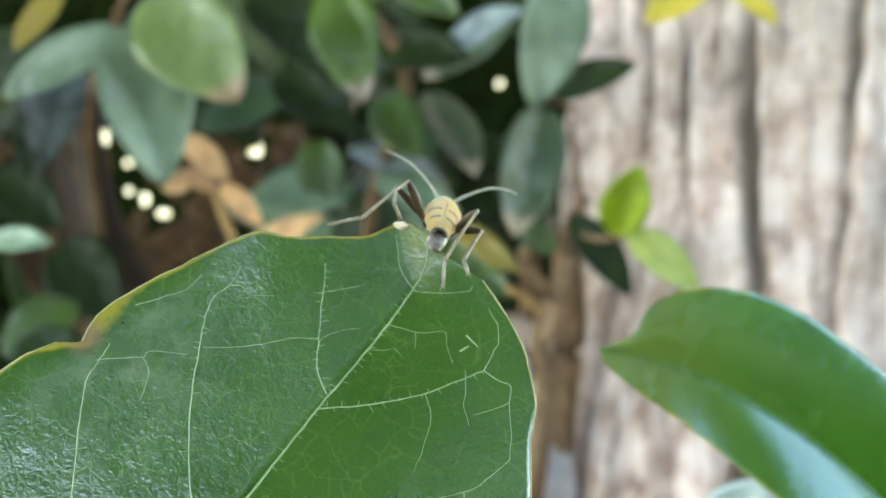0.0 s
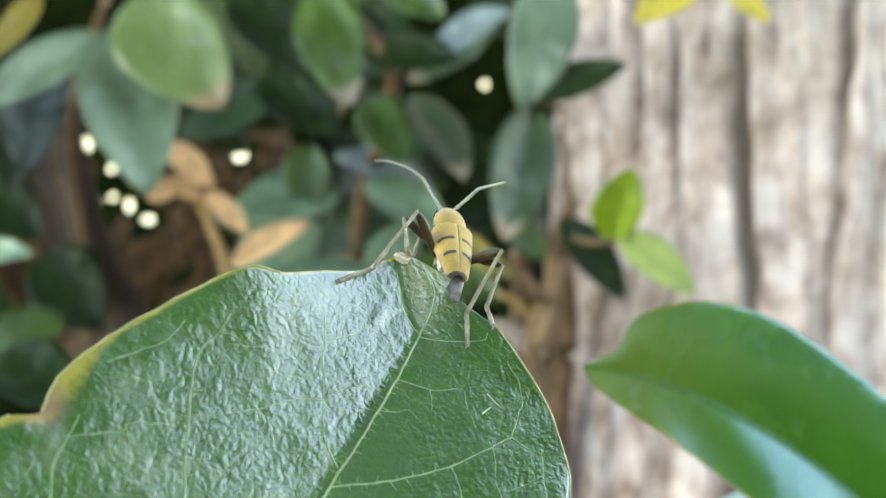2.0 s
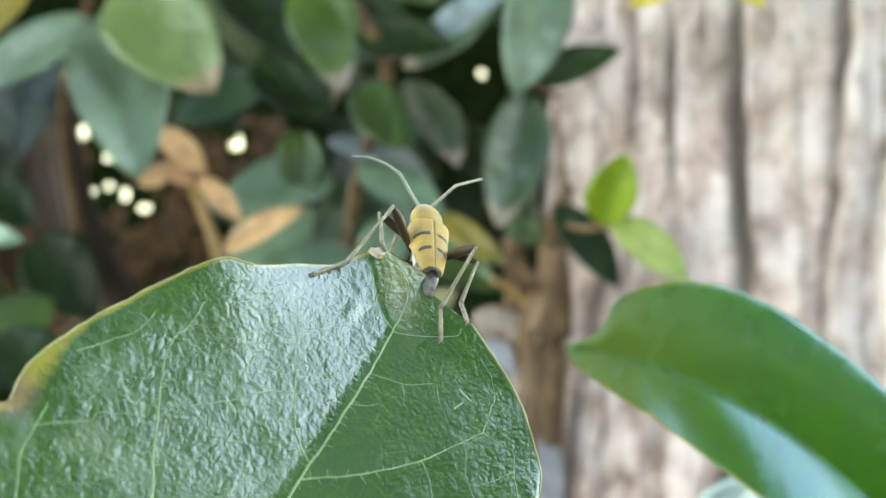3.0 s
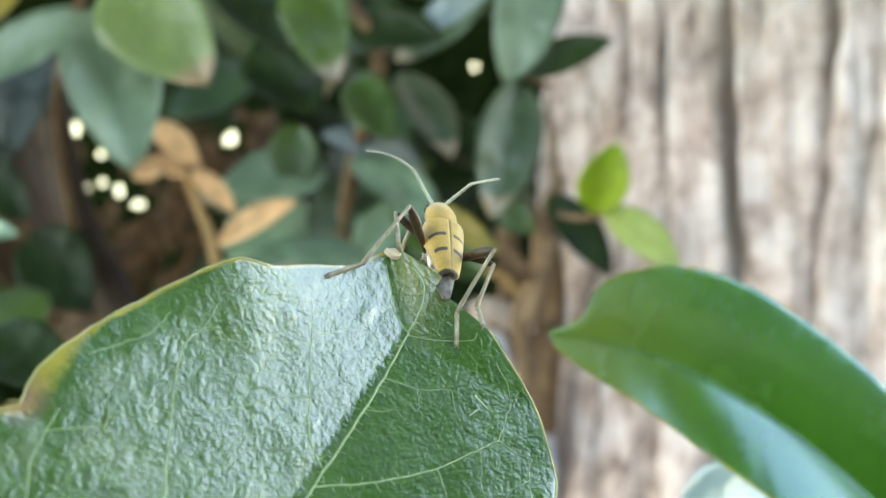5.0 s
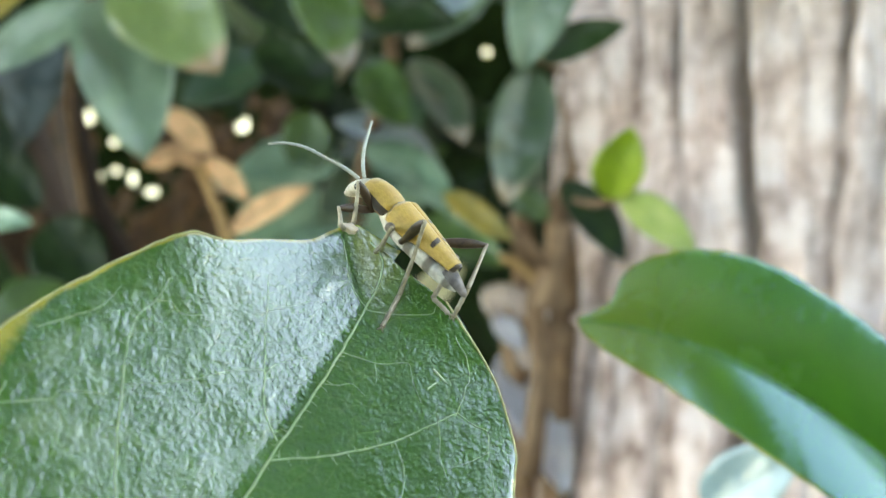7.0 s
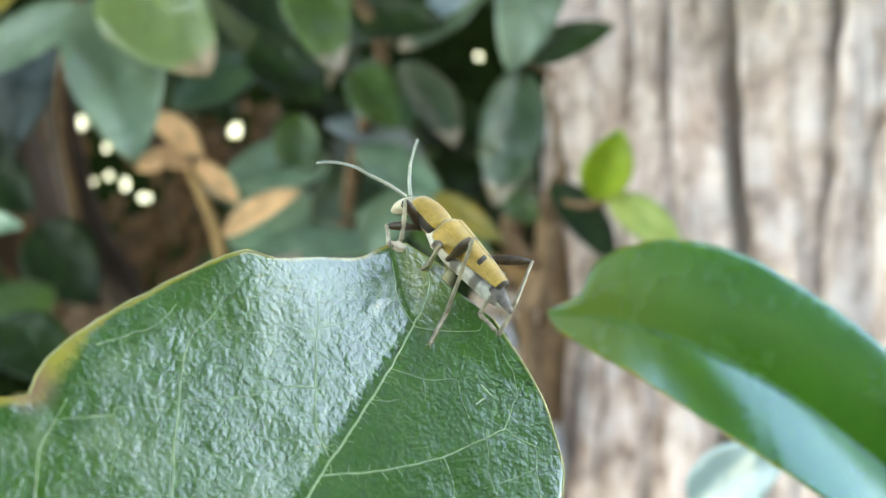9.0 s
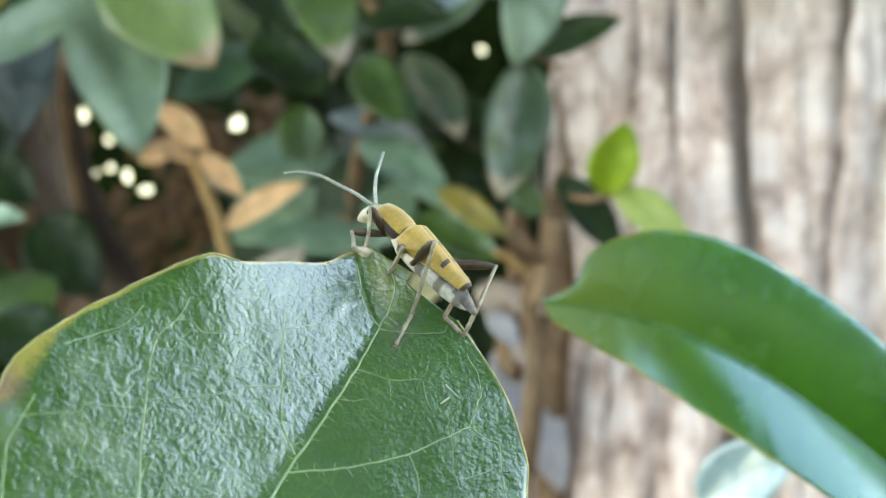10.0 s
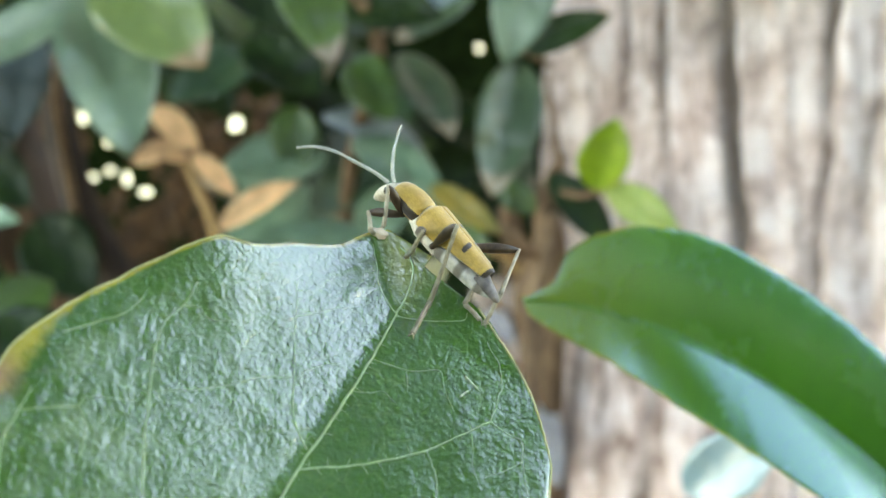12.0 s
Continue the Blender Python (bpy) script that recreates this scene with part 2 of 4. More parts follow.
def bark_material():
    m, nt, b = material("bark")
    v = coords(nt, (1, 1, 0.75))
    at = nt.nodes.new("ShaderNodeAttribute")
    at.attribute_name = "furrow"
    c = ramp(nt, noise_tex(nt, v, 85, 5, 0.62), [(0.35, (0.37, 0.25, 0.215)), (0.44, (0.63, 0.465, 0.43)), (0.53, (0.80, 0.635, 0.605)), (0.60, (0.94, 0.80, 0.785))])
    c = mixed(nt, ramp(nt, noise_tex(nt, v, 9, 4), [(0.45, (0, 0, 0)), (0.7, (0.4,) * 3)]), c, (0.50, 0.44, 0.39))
    # the furrows' shade is put into the colour, by depth
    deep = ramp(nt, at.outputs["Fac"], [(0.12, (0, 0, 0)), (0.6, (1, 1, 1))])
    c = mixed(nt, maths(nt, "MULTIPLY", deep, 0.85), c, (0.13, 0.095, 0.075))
    nt.links.new(c, b.inputs["Base Color"])
    b.inputs["Roughness"].default_value = 0.9
    nt.links.new(bump(nt, noise_tex(nt, v, 160, 6, 0.7), 0.7, 0.004), b.inputs["Normal"])
    return m


BARK = bark_material()


# ---- building helpers ----
def part(name, bm, mat, parent=None, label="", smooth=True):
    me = bpy.data.meshes.new(name)
    bm.to_mesh(me)
    bm.free()
    me.materials.append(mat)
    if smooth:
        me.polygons.foreach_set("use_smooth", [True] * len(me.polygons))
    ob = new(name, me)
    ob.parent = parent
    if label:
        tagged(ob, label)
    return ob


def thicken(bm, way):
    """Gives a sheet its thickness by a second layer, moved by way."""
    made = bmesh.ops.extrude_face_region(bm, geom=bm.faces[:])["geom"]
    bmesh.ops.translate(bm, vec=way, verts=[g for g in made if isinstance(g, bmesh.types.BMVert)])


def smooth_line(points, n):
    """n + 1 points along a smooth curve through the given ones."""
    pts = [Vector(p) for p in points]
    pts = [pts[0] * 2 - pts[1], *pts, pts[-1] * 2 - pts[-2]]
    out = []
    for i in range(n + 1):
        f = i / n * (len(pts) - 3)
        k = min(int(f), len(pts) - 4)
        t = f - k
        a, b, c, d = pts[k:k + 4]
        out.append(0.5 * (2 * b + (c - a) * t + (2 * a - 5 * b + 4 * c - d) * t * t + (3 * b - a - 3 * c + d) * t ** 3))
    return out


def tube(bm, points, radii, sides=7, n=16):
    line = smooth_line(points, n) if len(points) > 2 else [Vector(points[0]).lerp(Vector(points[1]), i / n) for i in range(n + 1)]
    rings = []
    side = Vector((0.3, 0.2, 0.93))
    for i, p in enumerate(line):
        way = (line[min(i + 1, n)] - line[max(i - 1, 0)]).normalized()
        f = i / n * (len(radii) - 1)
        k = min(int(f), len(radii) - 2) if len(radii) > 1 else 0
        r = radii[k] + (radii[k + 1] - radii[k]) * (f - k) if len(radii) > 1 else radii[0]
        a = way.cross(side).normalized()
        b = way.cross(a)
        side = a.cross(way) * -1 if abs(way.dot(side)) > 0.95 else side
        rings.append([bm.verts.new(p + (a * math.cos(q) + b * math.sin(q)) * r) for q in (2 * math.pi * j / sides for j in range(sides))])
    for r0, r1 in zip(rings, rings[1:]):
        for j in range(sides):
            bm.faces.new((r0[j], r0[(j + 1) % sides], r1[(j + 1) % sides], r1[j]))
    bm.faces.new(rings[0][::-1])
    bm.faces.new(rings[-1])
    return bm


def curve_at(table, s):
    """Reads a short table of (place, value) along a smooth line that never overshoots."""
    if s <= table[0][0]:
        return table[0][1]
    for k, ((s0, v0), (s1, v1)) in enumerate(zip(table, table[1:])):
        if s <= s1:
            def slope(i):
                if i == 0 or i == len(table) - 1:
                    j = min(i, len(table) - 2)
                    return (table[j + 1][1] - table[j][1]) / (table[j + 1][0] - table[j][0])
                a = (table[i][1] - table[i - 1][1]) / (table[i][0] - table[i - 1][0])
                b = (table[i + 1][1] - table[i][1]) / (table[i + 1][0] - table[i][0])
                return 2 * a * b / (a + b) if a * b > 0 else 0.0

            t, h = (s - s0) / (s1 - s0), s1 - s0
            return v0 * (1 + 2 * t) * (1 - t) ** 2 + slope(k) * h * t * (1 - t) ** 2 + v1 * t * t * (3 - 2 * t) + slope(k + 1) * h * t * t * (t - 1)
    return table[-1][1]


def add_leaf(verts, faces, c, turn, s):
    """One small leaf of a crown or hedge: four faces round a raised middle."""
    b0 = len(verts)
    verts += [c + turn @ (Vector(q) * s) for q in ((0, -1, 0), (0.45, 0, -0.12), (0, 1.1, 0), (-0.45, 0, -0.12), (0, 0, 0.02))]
    faces += [(b0, b0 + 1, b0 + 4), (b0 + 1, b0 + 2, b0 + 4), (b0 + 2, b0 + 3, b0 + 4), (b0 + 3, b0, b0 + 4)]


# ---- ground and distance ----
bm = bmesh.new()
bmesh.ops.create_grid(bm, x_segments=60, y_segments=60, size=60)
for v in bm.verts:
    v.co.z = 0.05 * noise.noise(v.co * 0.4)
tagged(part("ground", bm, SOIL), "unseen ground under the tree, darkened for what the leaves mirror", "ground", kind="structure")


def plate(p):
    """Flaky plates of the bark: steps where one flake ends on the next."""
    q = Vector((p.x * 9, p.y * 9, p.z * 26))
    a = noise.noise(q) + 0.5 * noise.noise(q * 2.3)
    return math.floor(a * 4) / 4 * 1.6 + 0.4 * noise.noise(q * 4)


def tree():
    """The tree behind: furrowed trunk, and an unseen crown overhead, shaped to darken what the leaves mirror."""
    root = tagged(new("tree"), "tree with pale grey-brown, deeply furrowed bark", "tree")
    root.location = (0.23, 0.575, 0)
    bm = bmesh.new()
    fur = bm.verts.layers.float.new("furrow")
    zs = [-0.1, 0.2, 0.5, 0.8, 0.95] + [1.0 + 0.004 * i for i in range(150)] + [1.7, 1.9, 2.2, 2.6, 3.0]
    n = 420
    # the main furrows: angle in degrees, width, depth; widened on the shaded left border
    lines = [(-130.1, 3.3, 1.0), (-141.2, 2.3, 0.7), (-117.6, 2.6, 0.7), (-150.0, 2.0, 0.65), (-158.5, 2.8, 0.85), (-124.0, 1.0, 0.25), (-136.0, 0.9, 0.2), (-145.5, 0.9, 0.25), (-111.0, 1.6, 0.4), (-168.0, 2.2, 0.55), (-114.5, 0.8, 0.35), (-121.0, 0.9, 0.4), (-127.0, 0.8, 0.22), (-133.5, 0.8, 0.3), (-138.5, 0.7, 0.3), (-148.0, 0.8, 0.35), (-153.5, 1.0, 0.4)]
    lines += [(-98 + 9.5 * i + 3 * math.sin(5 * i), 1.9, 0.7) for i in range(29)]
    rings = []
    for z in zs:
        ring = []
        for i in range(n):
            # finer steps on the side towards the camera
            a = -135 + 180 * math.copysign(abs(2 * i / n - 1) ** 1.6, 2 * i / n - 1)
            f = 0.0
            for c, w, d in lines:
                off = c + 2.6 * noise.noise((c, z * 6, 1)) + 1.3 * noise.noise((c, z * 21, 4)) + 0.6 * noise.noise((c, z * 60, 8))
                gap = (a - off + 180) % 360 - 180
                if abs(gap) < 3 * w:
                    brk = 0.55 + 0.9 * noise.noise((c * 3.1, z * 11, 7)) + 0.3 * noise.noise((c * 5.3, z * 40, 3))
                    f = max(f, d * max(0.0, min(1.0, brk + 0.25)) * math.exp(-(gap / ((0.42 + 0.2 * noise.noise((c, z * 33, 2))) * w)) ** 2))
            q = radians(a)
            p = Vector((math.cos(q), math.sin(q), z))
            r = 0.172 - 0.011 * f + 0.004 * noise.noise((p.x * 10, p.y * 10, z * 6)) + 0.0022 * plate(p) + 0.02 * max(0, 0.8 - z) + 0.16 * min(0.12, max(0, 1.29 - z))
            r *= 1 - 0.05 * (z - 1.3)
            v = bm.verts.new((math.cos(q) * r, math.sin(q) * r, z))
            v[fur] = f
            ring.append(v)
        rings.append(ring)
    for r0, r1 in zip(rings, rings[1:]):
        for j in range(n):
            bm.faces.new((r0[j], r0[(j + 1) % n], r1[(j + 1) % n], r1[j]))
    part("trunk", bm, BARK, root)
    # limbs and crown, unseen, added to block the sky overhead
    rng = random.Random(5)
    limbs = []
    for k in range(7):
        a = k * 0.9 + 0.4
        end = Vector((math.cos(a) * rng.uniform(1.2, 2.0), math.sin(a) * rng.uniform(1.2, 2.0), rng.uniform(3.6, 4.6)))
        limbs.append(end)
        part("limb", tube(bmesh.new(), [(0, 0, 2.8), end * 0.45 + Vector((0, 0, 1.7)), end], [0.1, 0.06, 0.02], 8, 10), BARK, root)
    verts, faces = [], []
    for k in range(18500):
        a, r = rng.uniform(0, 6.284), 3.5 * math.sqrt(rng.random())
        c = Vector((math.cos(a) * r - 0.35, math.sin(a) * r - 0.9, 3.25 + 1.3 * rng.random() ** 1.5))
        # the crown's edge is set by how much sky the leaves should mirror
        reach = 2.6 if c.y < -1.95 else 1.25
        if c.x > reach + 0.15 * math.sin(c.y * 5) or c.y > 1.4 + 0.2 * math.sin(c.x * 4):
            continue
        # a place thinned to let some sky gleam reach the leaf
        if math.hypot(c.x - 0.35, c.y + 2.45) < 0.65 and k % 5:
            continue
        turn = Euler((rng.uniform(-0.7, 0.7), rng.uniform(-0.7, 0.7), rng.uniform(0, 6.3))).to_matrix()
        add_leaf(verts, faces, c, turn, rng.uniform(0.07, 0.13))
    # one unseen bough added further out, to darken the leaf's lower reflection
    for k in range(3600):
        c = Vector((rng.uniform(2.1, 3.5), rng.uniform(-4.2, -2.3), 3.15 + 1.1 * rng.random() ** 1.3))
        turn = Euler((rng.uniform(-0.7, 0.7), rng.uniform(-0.7, 0.7), rng.uniform(0, 6.3))).to_matrix()
        add_leaf(verts, faces, c, turn, rng.uniform(0.07, 0.13))
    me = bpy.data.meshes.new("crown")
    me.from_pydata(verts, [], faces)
    me.materials.append(LEAF_SHADED)
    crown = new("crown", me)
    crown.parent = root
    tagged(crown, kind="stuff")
    return root


tree()


# ---- shrub behind ----
def shrub_leaf(owner, mat, base, tip, width, facing, fold=0.25, droop=0.12):
    base, tip = Vector(base), Vector(tip)
    y = tip - base
    length = y.length
    y.normalize()
    z = Vector(facing)
    z = (z - y * z.dot(y)).normalized()
    x = y.cross(z)
    nu, nv = 14, 8
    bm = bmesh.new()
    along = bm.verts.layers.float.new("along")
    seed = base.x * 91 + base.z * 57
    grid = []
    for i in range(nu + 1):
        s = i / nu
        w = 0.5 * width * max(0.02, math.sin(math.pi * s ** 0.85) ** 0.72) * (1 + 0.06 * noise.noise((seed, s * 4, 0)))
        row = []
        for j in range(-nv // 2, nv // 2 + 1):
            t = j / (nv / 2)
            h = fold * w * abs(t) ** 1.4 - droop * length * (s - 0.35) ** 2 + 0.04 * width * noise.noise((seed, s * 3, t * 1.5))
            vert = bm.verts.new(x * (w * t + 0.05 * length * math.sin(s * 2 + seed)) + y * s * length + z * h)
            vert[along] = s
            row.append(vert)
        grid.append(row)
    for a, b in zip(grid, grid[1:]):
        for j in range(nv):
            bm.faces.new((a[j], a[j + 1], b[j + 1], b[j]))
    thicken(bm, z * -0.0004)
    ob = part("leaf", bm, mat, owner)
    ob.location = base - owner.location
    rib = bmesh.new()
    tube(rib, [(grid_p) for grid_p in [x * (0.05 * length * math.sin(s * 2 + seed)) + y * s * length + z * (0.0004 - droop * length * (s - 0.35) ** 2 + 0.04 * width * noise.noise((seed, s * 3, 0))) for s in (0.0, 0.3, 0.6, 0.95)]], [width * 0.018, width * 0.006], 5, 8)
    part("midrib", rib, mat, ob)
    return ob


def stem(owner, points, radius, mat=None):
    first = Vector(points[0])
    ob = part("stem", tube(bmesh.new(), [Vector(p) - first for p in points], [radius * 0.8, radius, radius * 1.15], 9, 18), mat or (TAN if owner.name.startswith("dry") else TWIG), owner)
    ob.location = first - owner.location
    return ob


# places in the hedge through which the distance shows: x, z, half width
CHINKS = [(-0.348, 1.472, 0.010), (-0.600, 1.393, 0.007), (-0.612, 1.374, 0.004), (-0.572, 1.400, 0.005), (-0.543, 1.388, 0.007), (-0.511, 1.363, 0.008), (-0.575, 1.448, 0.006), (-0.616, 1.492, 0.007), (-0.632, 1.494, 0.005), (0.070, 1.598, 0.0045)]


def blocks(base, way, spread):
    """Whether a leaf from base along way would stand before a chink."""
    for k in (0.0, 0.33, 0.66, 1.0):
        p = base + way * k
        if any(abs(p.x / p.y - a / 1.9) < spread and abs((p.z - 1.3) / p.y - (h - 1.3) / 1.9) < spread for a, h, _ in CHINKS):
            return True
    return False


shrub = tagged(new("shrub"), "evergreen shrub with glossy blue-green leaves, some darkened for shade", "shrub")
dry_sprig = tagged(new("dry_sprig"), "withered twig with curled tan leaves", "dry twig")
sprig = tagged(new("sprig"), "young shoot with two lime-green leaves by the trunk", "shoot")
top_sprig = tagged(new("sprig"), "young shoot with yellow-green leaves before the bark", "shoot")
litter = tagged(new("dead_leaves"), "bleached dead leaves caught by the foot of the trunk, with lilac stand-ins", "dead leaves")
for ob, at in ((litter, (0.02, 0.5, 1.2)), (shrub, (-0.1, 0.5, 0)), (dry_sprig, (-0.09, 0.46, 1.2)), (sprig, (0.04, 0.455, 1.3)), (top_sprig, (0.1, 0.42, 1.42))):
    ob.location = at
shrub_leaf(shrub, PALE, (-0.1180, 0.3700, 1.3774), (-0.0936, 0.3500, 1.3222), 0.0330, (0.33, -0.79, 0.42))
shrub_leaf(shrub, SAGE, (-0.1047, 0.3700, 1.3898), (-0.0717, 0.3550, 1.3507), 0.0355, (0.07, -0.90, 0.25))
shrub_leaf(shrub, PALE, (-0.1180, 0.3700, 1.3784), (-0.1538, 0.3600, 1.3493), 0.0179, (0.27, -0.72, 0.39))
shrub_leaf(shrub, FRESH, (-0.0474, 0.4300, 1.4077), (-0.0347, 0.4100, 1.3583), 0.0271, (-0.01, -0.81, 0.34))
shrub_leaf(shrub, PALE, (0.0445, 0.4300, 1.4132), (0.0262, 0.4200, 1.3582), 0.0274, (0.13, -0.94, 0.38))
shrub_leaf(shrub, MID, (0.0331, 0.4400, 1.3626), (0.0258, 0.4200, 1.3063), 0.0277, (0.31, -0.77, 0.54))
shrub_leaf(shrub, DARK, (0.0365, 0.4400, 1.3637), (0.0684, 0.4200, 1.3764), 0.0166, (0.06, -0.87, 0.39))
shrub_leaf(shrub, DARK, (0.0456, 0.4400, 1.3150), (0.0696, 0.4300, 1.2829), 0.0168, (-0.05, -0.87, 0.37))
shrub_leaf(shrub, GREEN, (0.0281, 0.4500, 1.3130), (0.0413, 0.4500, 1.2991), 0.0144, (0.00, -1.04, 0.44))
shrub_leaf(shrub, NAVY, (-0.1729, 0.4700, 1.3899), (-0.1752, 0.4600, 1.3358), 0.0300, (0.44, -0.67, 0.61))
shrub_leaf(shrub, DARK, (-0.1762, 0.5000, 1.3982), (-0.1915, 0.4800, 1.3275), 0.0303, (0.10, -0.83, 0.32))
shrub_leaf(shrub, TEAL, (-0.0815, 0.5200, 1.3780), (-0.1208, 0.5000, 1.3582), 0.0263, (0.46, -0.81, 0.55))
shrub_leaf(shrub, DARK, (-0.0809, 0.5000, 1.3853), (-0.0505, 0.4800, 1.3534), 0.0303, (0.14, -1.03, 0.26))
shrub_leaf(shrub, GREEN, (-0.0371, 0.5000, 1.3724), (-0.0150, 0.4700, 1.3434), 0.0237, (-0.02, -0.82, 0.33))
shrub_leaf(shrub, MID, (-0.0113, 0.5000, 1.3750), (0.0077, 0.4800, 1.3349), 0.0265, (0.42, -0.85, 0.45))
shrub_leaf(shrub, SKYISH, (-0.0520, 0.5200, 1.3498), (-0.0049, 0.5000, 1.3286), 0.0223, (0.42, -0.76, 0.54))
shrub_leaf(shrub, AQUA, (-0.0474, 0.5000, 1.3286), (-0.0950, 0.4800, 1.3237), 0.0290, (0.41, -0.70, 0.49))
shrub_leaf(shrub, AQUA, (-0.0282, 0.4600, 1.2884), (-0.0751, 0.4500, 1.2933), 0.0199, (0.49, -0.71, 0.57))
shrub_leaf(shrub, AQUA, (-0.0371, 0.5000, 1.3363), (0.0027, 0.4800, 1.3052), 0.0278, (0.43, -0.88, 0.54))
shrub_leaf(shrub, TEAL, (-0.0257, 0.5300, 1.3303), (-0.0600, 0.5200, 1.3056), 0.0298, (0.50, -0.70, 0.47))
shrub_leaf(shrub, AQUA, (-0.0172, 0.5200, 1.3163), (-0.0378, 0.5100, 1.2845), 0.0239, (0.44, -0.87, 0.53))
shrub_leaf(shrub, GREEN, (-0.0616, 0.5000, 1.3518), (-0.0641, 0.4900, 1.3192), 0.0230, (0.07, -0.98, 0.25))
shrub_leaf(shrub, SKYISH, (-0.0062, 0.5000, 1.3917), (0.0275, 0.4800, 1.4079), 0.0189, (0.53, -0.60, 0.42))
shrub_leaf(shrub, DARK, (-0.0371, 0.5000, 1.3982), (0.0050, 0.4700, 1.3860), 0.0255, (0.12, -0.95, 0.27))
shrub_leaf(shrub, DARK, (-0.0225, 0.5200, 1.4021), (-0.0577, 0.5000, 1.4059), 0.0263, (0.00, -0.87, 0.44))
shrub_leaf(shrub, AQUA, (-0.1827, 0.4200, 1.3045), (-0.1560, 0.4100, 1.3023), 0.0110, (0.28, -0.77, 0.34))
shrub_leaf(shrub, DARK, (-0.2123, 0.5000, 1.3363), (-0.1803, 0.4900, 1.3104), 0.0281, (0.10, -0.97, 0.44))
shrub_leaf(shrub, FRESH, (-0.1250, 0.3600, 1.2150), (-0.0430, 0.3300, 1.2900), 0.0340, (0.51, -0.80, 0.57))
shrub_leaf(shrub, DARK, (-0.0964, 0.5000, 1.4239), (-0.0653, 0.4800, 1.3819), 0.0303, (0.00, -1.03, 0.37))
shrub_leaf(shrub, GREEN, (-0.0300, 0.4700, 1.4213), (-0.0009, 0.4600, 1.3998), 0.0192, (-0.06, -1.00, 0.33))
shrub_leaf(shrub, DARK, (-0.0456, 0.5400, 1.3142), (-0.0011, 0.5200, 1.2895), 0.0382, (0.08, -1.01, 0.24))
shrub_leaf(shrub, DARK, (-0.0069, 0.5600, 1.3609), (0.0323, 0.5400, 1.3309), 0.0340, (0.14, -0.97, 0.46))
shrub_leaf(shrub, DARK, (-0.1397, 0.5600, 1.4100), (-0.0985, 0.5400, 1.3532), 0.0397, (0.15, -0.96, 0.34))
shrub_leaf(shrub, AQUA, (-0.0646, 0.5600, 1.3176), (-0.1013, 0.5400, 1.2891), 0.0368, (0.05, -0.90, 0.37))
shrub_leaf(shrub, YELLOWED, (-0.0020, 0.4300, 1.3102), (0.0262, 0.4200, 1.2937), 0.0120, (0.06, -0.90, 0.46))
shrub_leaf(shrub, DARK, (-0.0242, 0.5600, 1.2916), (0.0323, 0.5400, 1.2669), 0.0397, (0.05, -0.95, 0.40))
shrub_leaf(shrub, GREEN, (-0.0126, 0.5000, 1.3003), (0.0237, 0.4800, 1.2805), 0.0227, (-0.01, -0.98, 0.46))
shrub_leaf(shrub, DARK, (-0.1697, 0.4200, 1.2656), (-0.1307, 0.4000, 1.2466), 0.0275, (0.40, -0.79, 0.33))
shrub_leaf(shrub, YELLOWED, (-0.1654, 0.4200, 1.2353), (-0.1466, 0.4100, 1.2178), 0.0128, (0.03, -0.91, 0.23))
shrub_leaf(shrub, GREEN, (-0.1762, 0.5000, 1.2745), (-0.2014, 0.4800, 1.2508), 0.0253, (0.08, -0.90, 0.24))
shrub_leaf(shrub, DARK, (-0.2052, 0.5500, 1.3003), (-0.1681, 0.5400, 1.2669), 0.0393, (0.08, -0.94, 0.39))
shrub_leaf(shrub, BLUE, (0.0552, 0.2400, 1.2358), (0.0730, 0.2300, 1.2515), 0.0145, (0.41, -0.67, 0.58))
shrub_leaf(shrub, YELLOWED, (-0.1418, 0.3800, 1.3922), (-0.1552, 0.3700, 1.3688), 0.0116, (-0.06, -1.04, 0.39))
shrub_leaf(shrub, DARK, (0.0050, 0.5800, 1.2650), (0.0250, 0.5700, 1.2250), 0.0230, (0.16, -0.99, 0.34))
shrub_leaf(litter, PINKISH, (0.0163, 0.5200, 1.2681), (0.0389, 0.5000, 1.2461), 0.0197, (0.07, -0.97, 0.32))
shrub_leaf(litter, PINKISH, (0.0384, 0.5100, 1.2451), (0.0247, 0.5000, 1.2281), 0.0156, (0.01, -0.96, 0.37))
# lilac and dark leaves stand in for an unidentified pale blue and dark thing
shrub_leaf(litter, LILAC, (0.0220, 0.5000, 1.2380), (0.0500, 0.4700, 1.1816), 0.0300, (0.40, -0.75, 0.59))
shrub_leaf(litter, DARK, (0.0043, 0.5200, 1.2306), (0.0257, 0.5200, 1.1690), 0.0188, (-0.06, -0.91, 0.41))
shrub_leaf(litter, PINKISH, (0.0240, 0.4900, 1.2700), (0.0400, 0.4850, 1.2560), 0.0120, (0.3, -0.8, 0.5))
shrub_leaf(litter, LILAC, (0.0200, 0.4950, 1.2560), (0.0330, 0.4850, 1.2430), 0.0130, (0.2, -0.8, 0.6))
shrub_leaf(litter, PINKISH, (0.0300, 0.4900, 1.2430), (0.0440, 0.4850, 1.2300), 0.0110, (0.1, -0.9, 0.4))
shrub_leaf(litter, CREAM, (-0.0142, 0.4000, 1.2693), (0.0064, 0.4000, 1.2827), 0.0128, (0.00, -1.00, 0.42))
shrub_leaf(dry_sprig, DRY, (-0.1157, 0.4500, 1.3471), (-0.0943, 0.4400, 1.3270), 0.0119, (-0.01, -1.01, 0.33))
shrub_leaf(dry_sprig, DRY, (-0.0995, 0.4500, 1.3269), (-0.0798, 0.4400, 1.3088), 0.0096, (0.10, -1.03, 0.31))
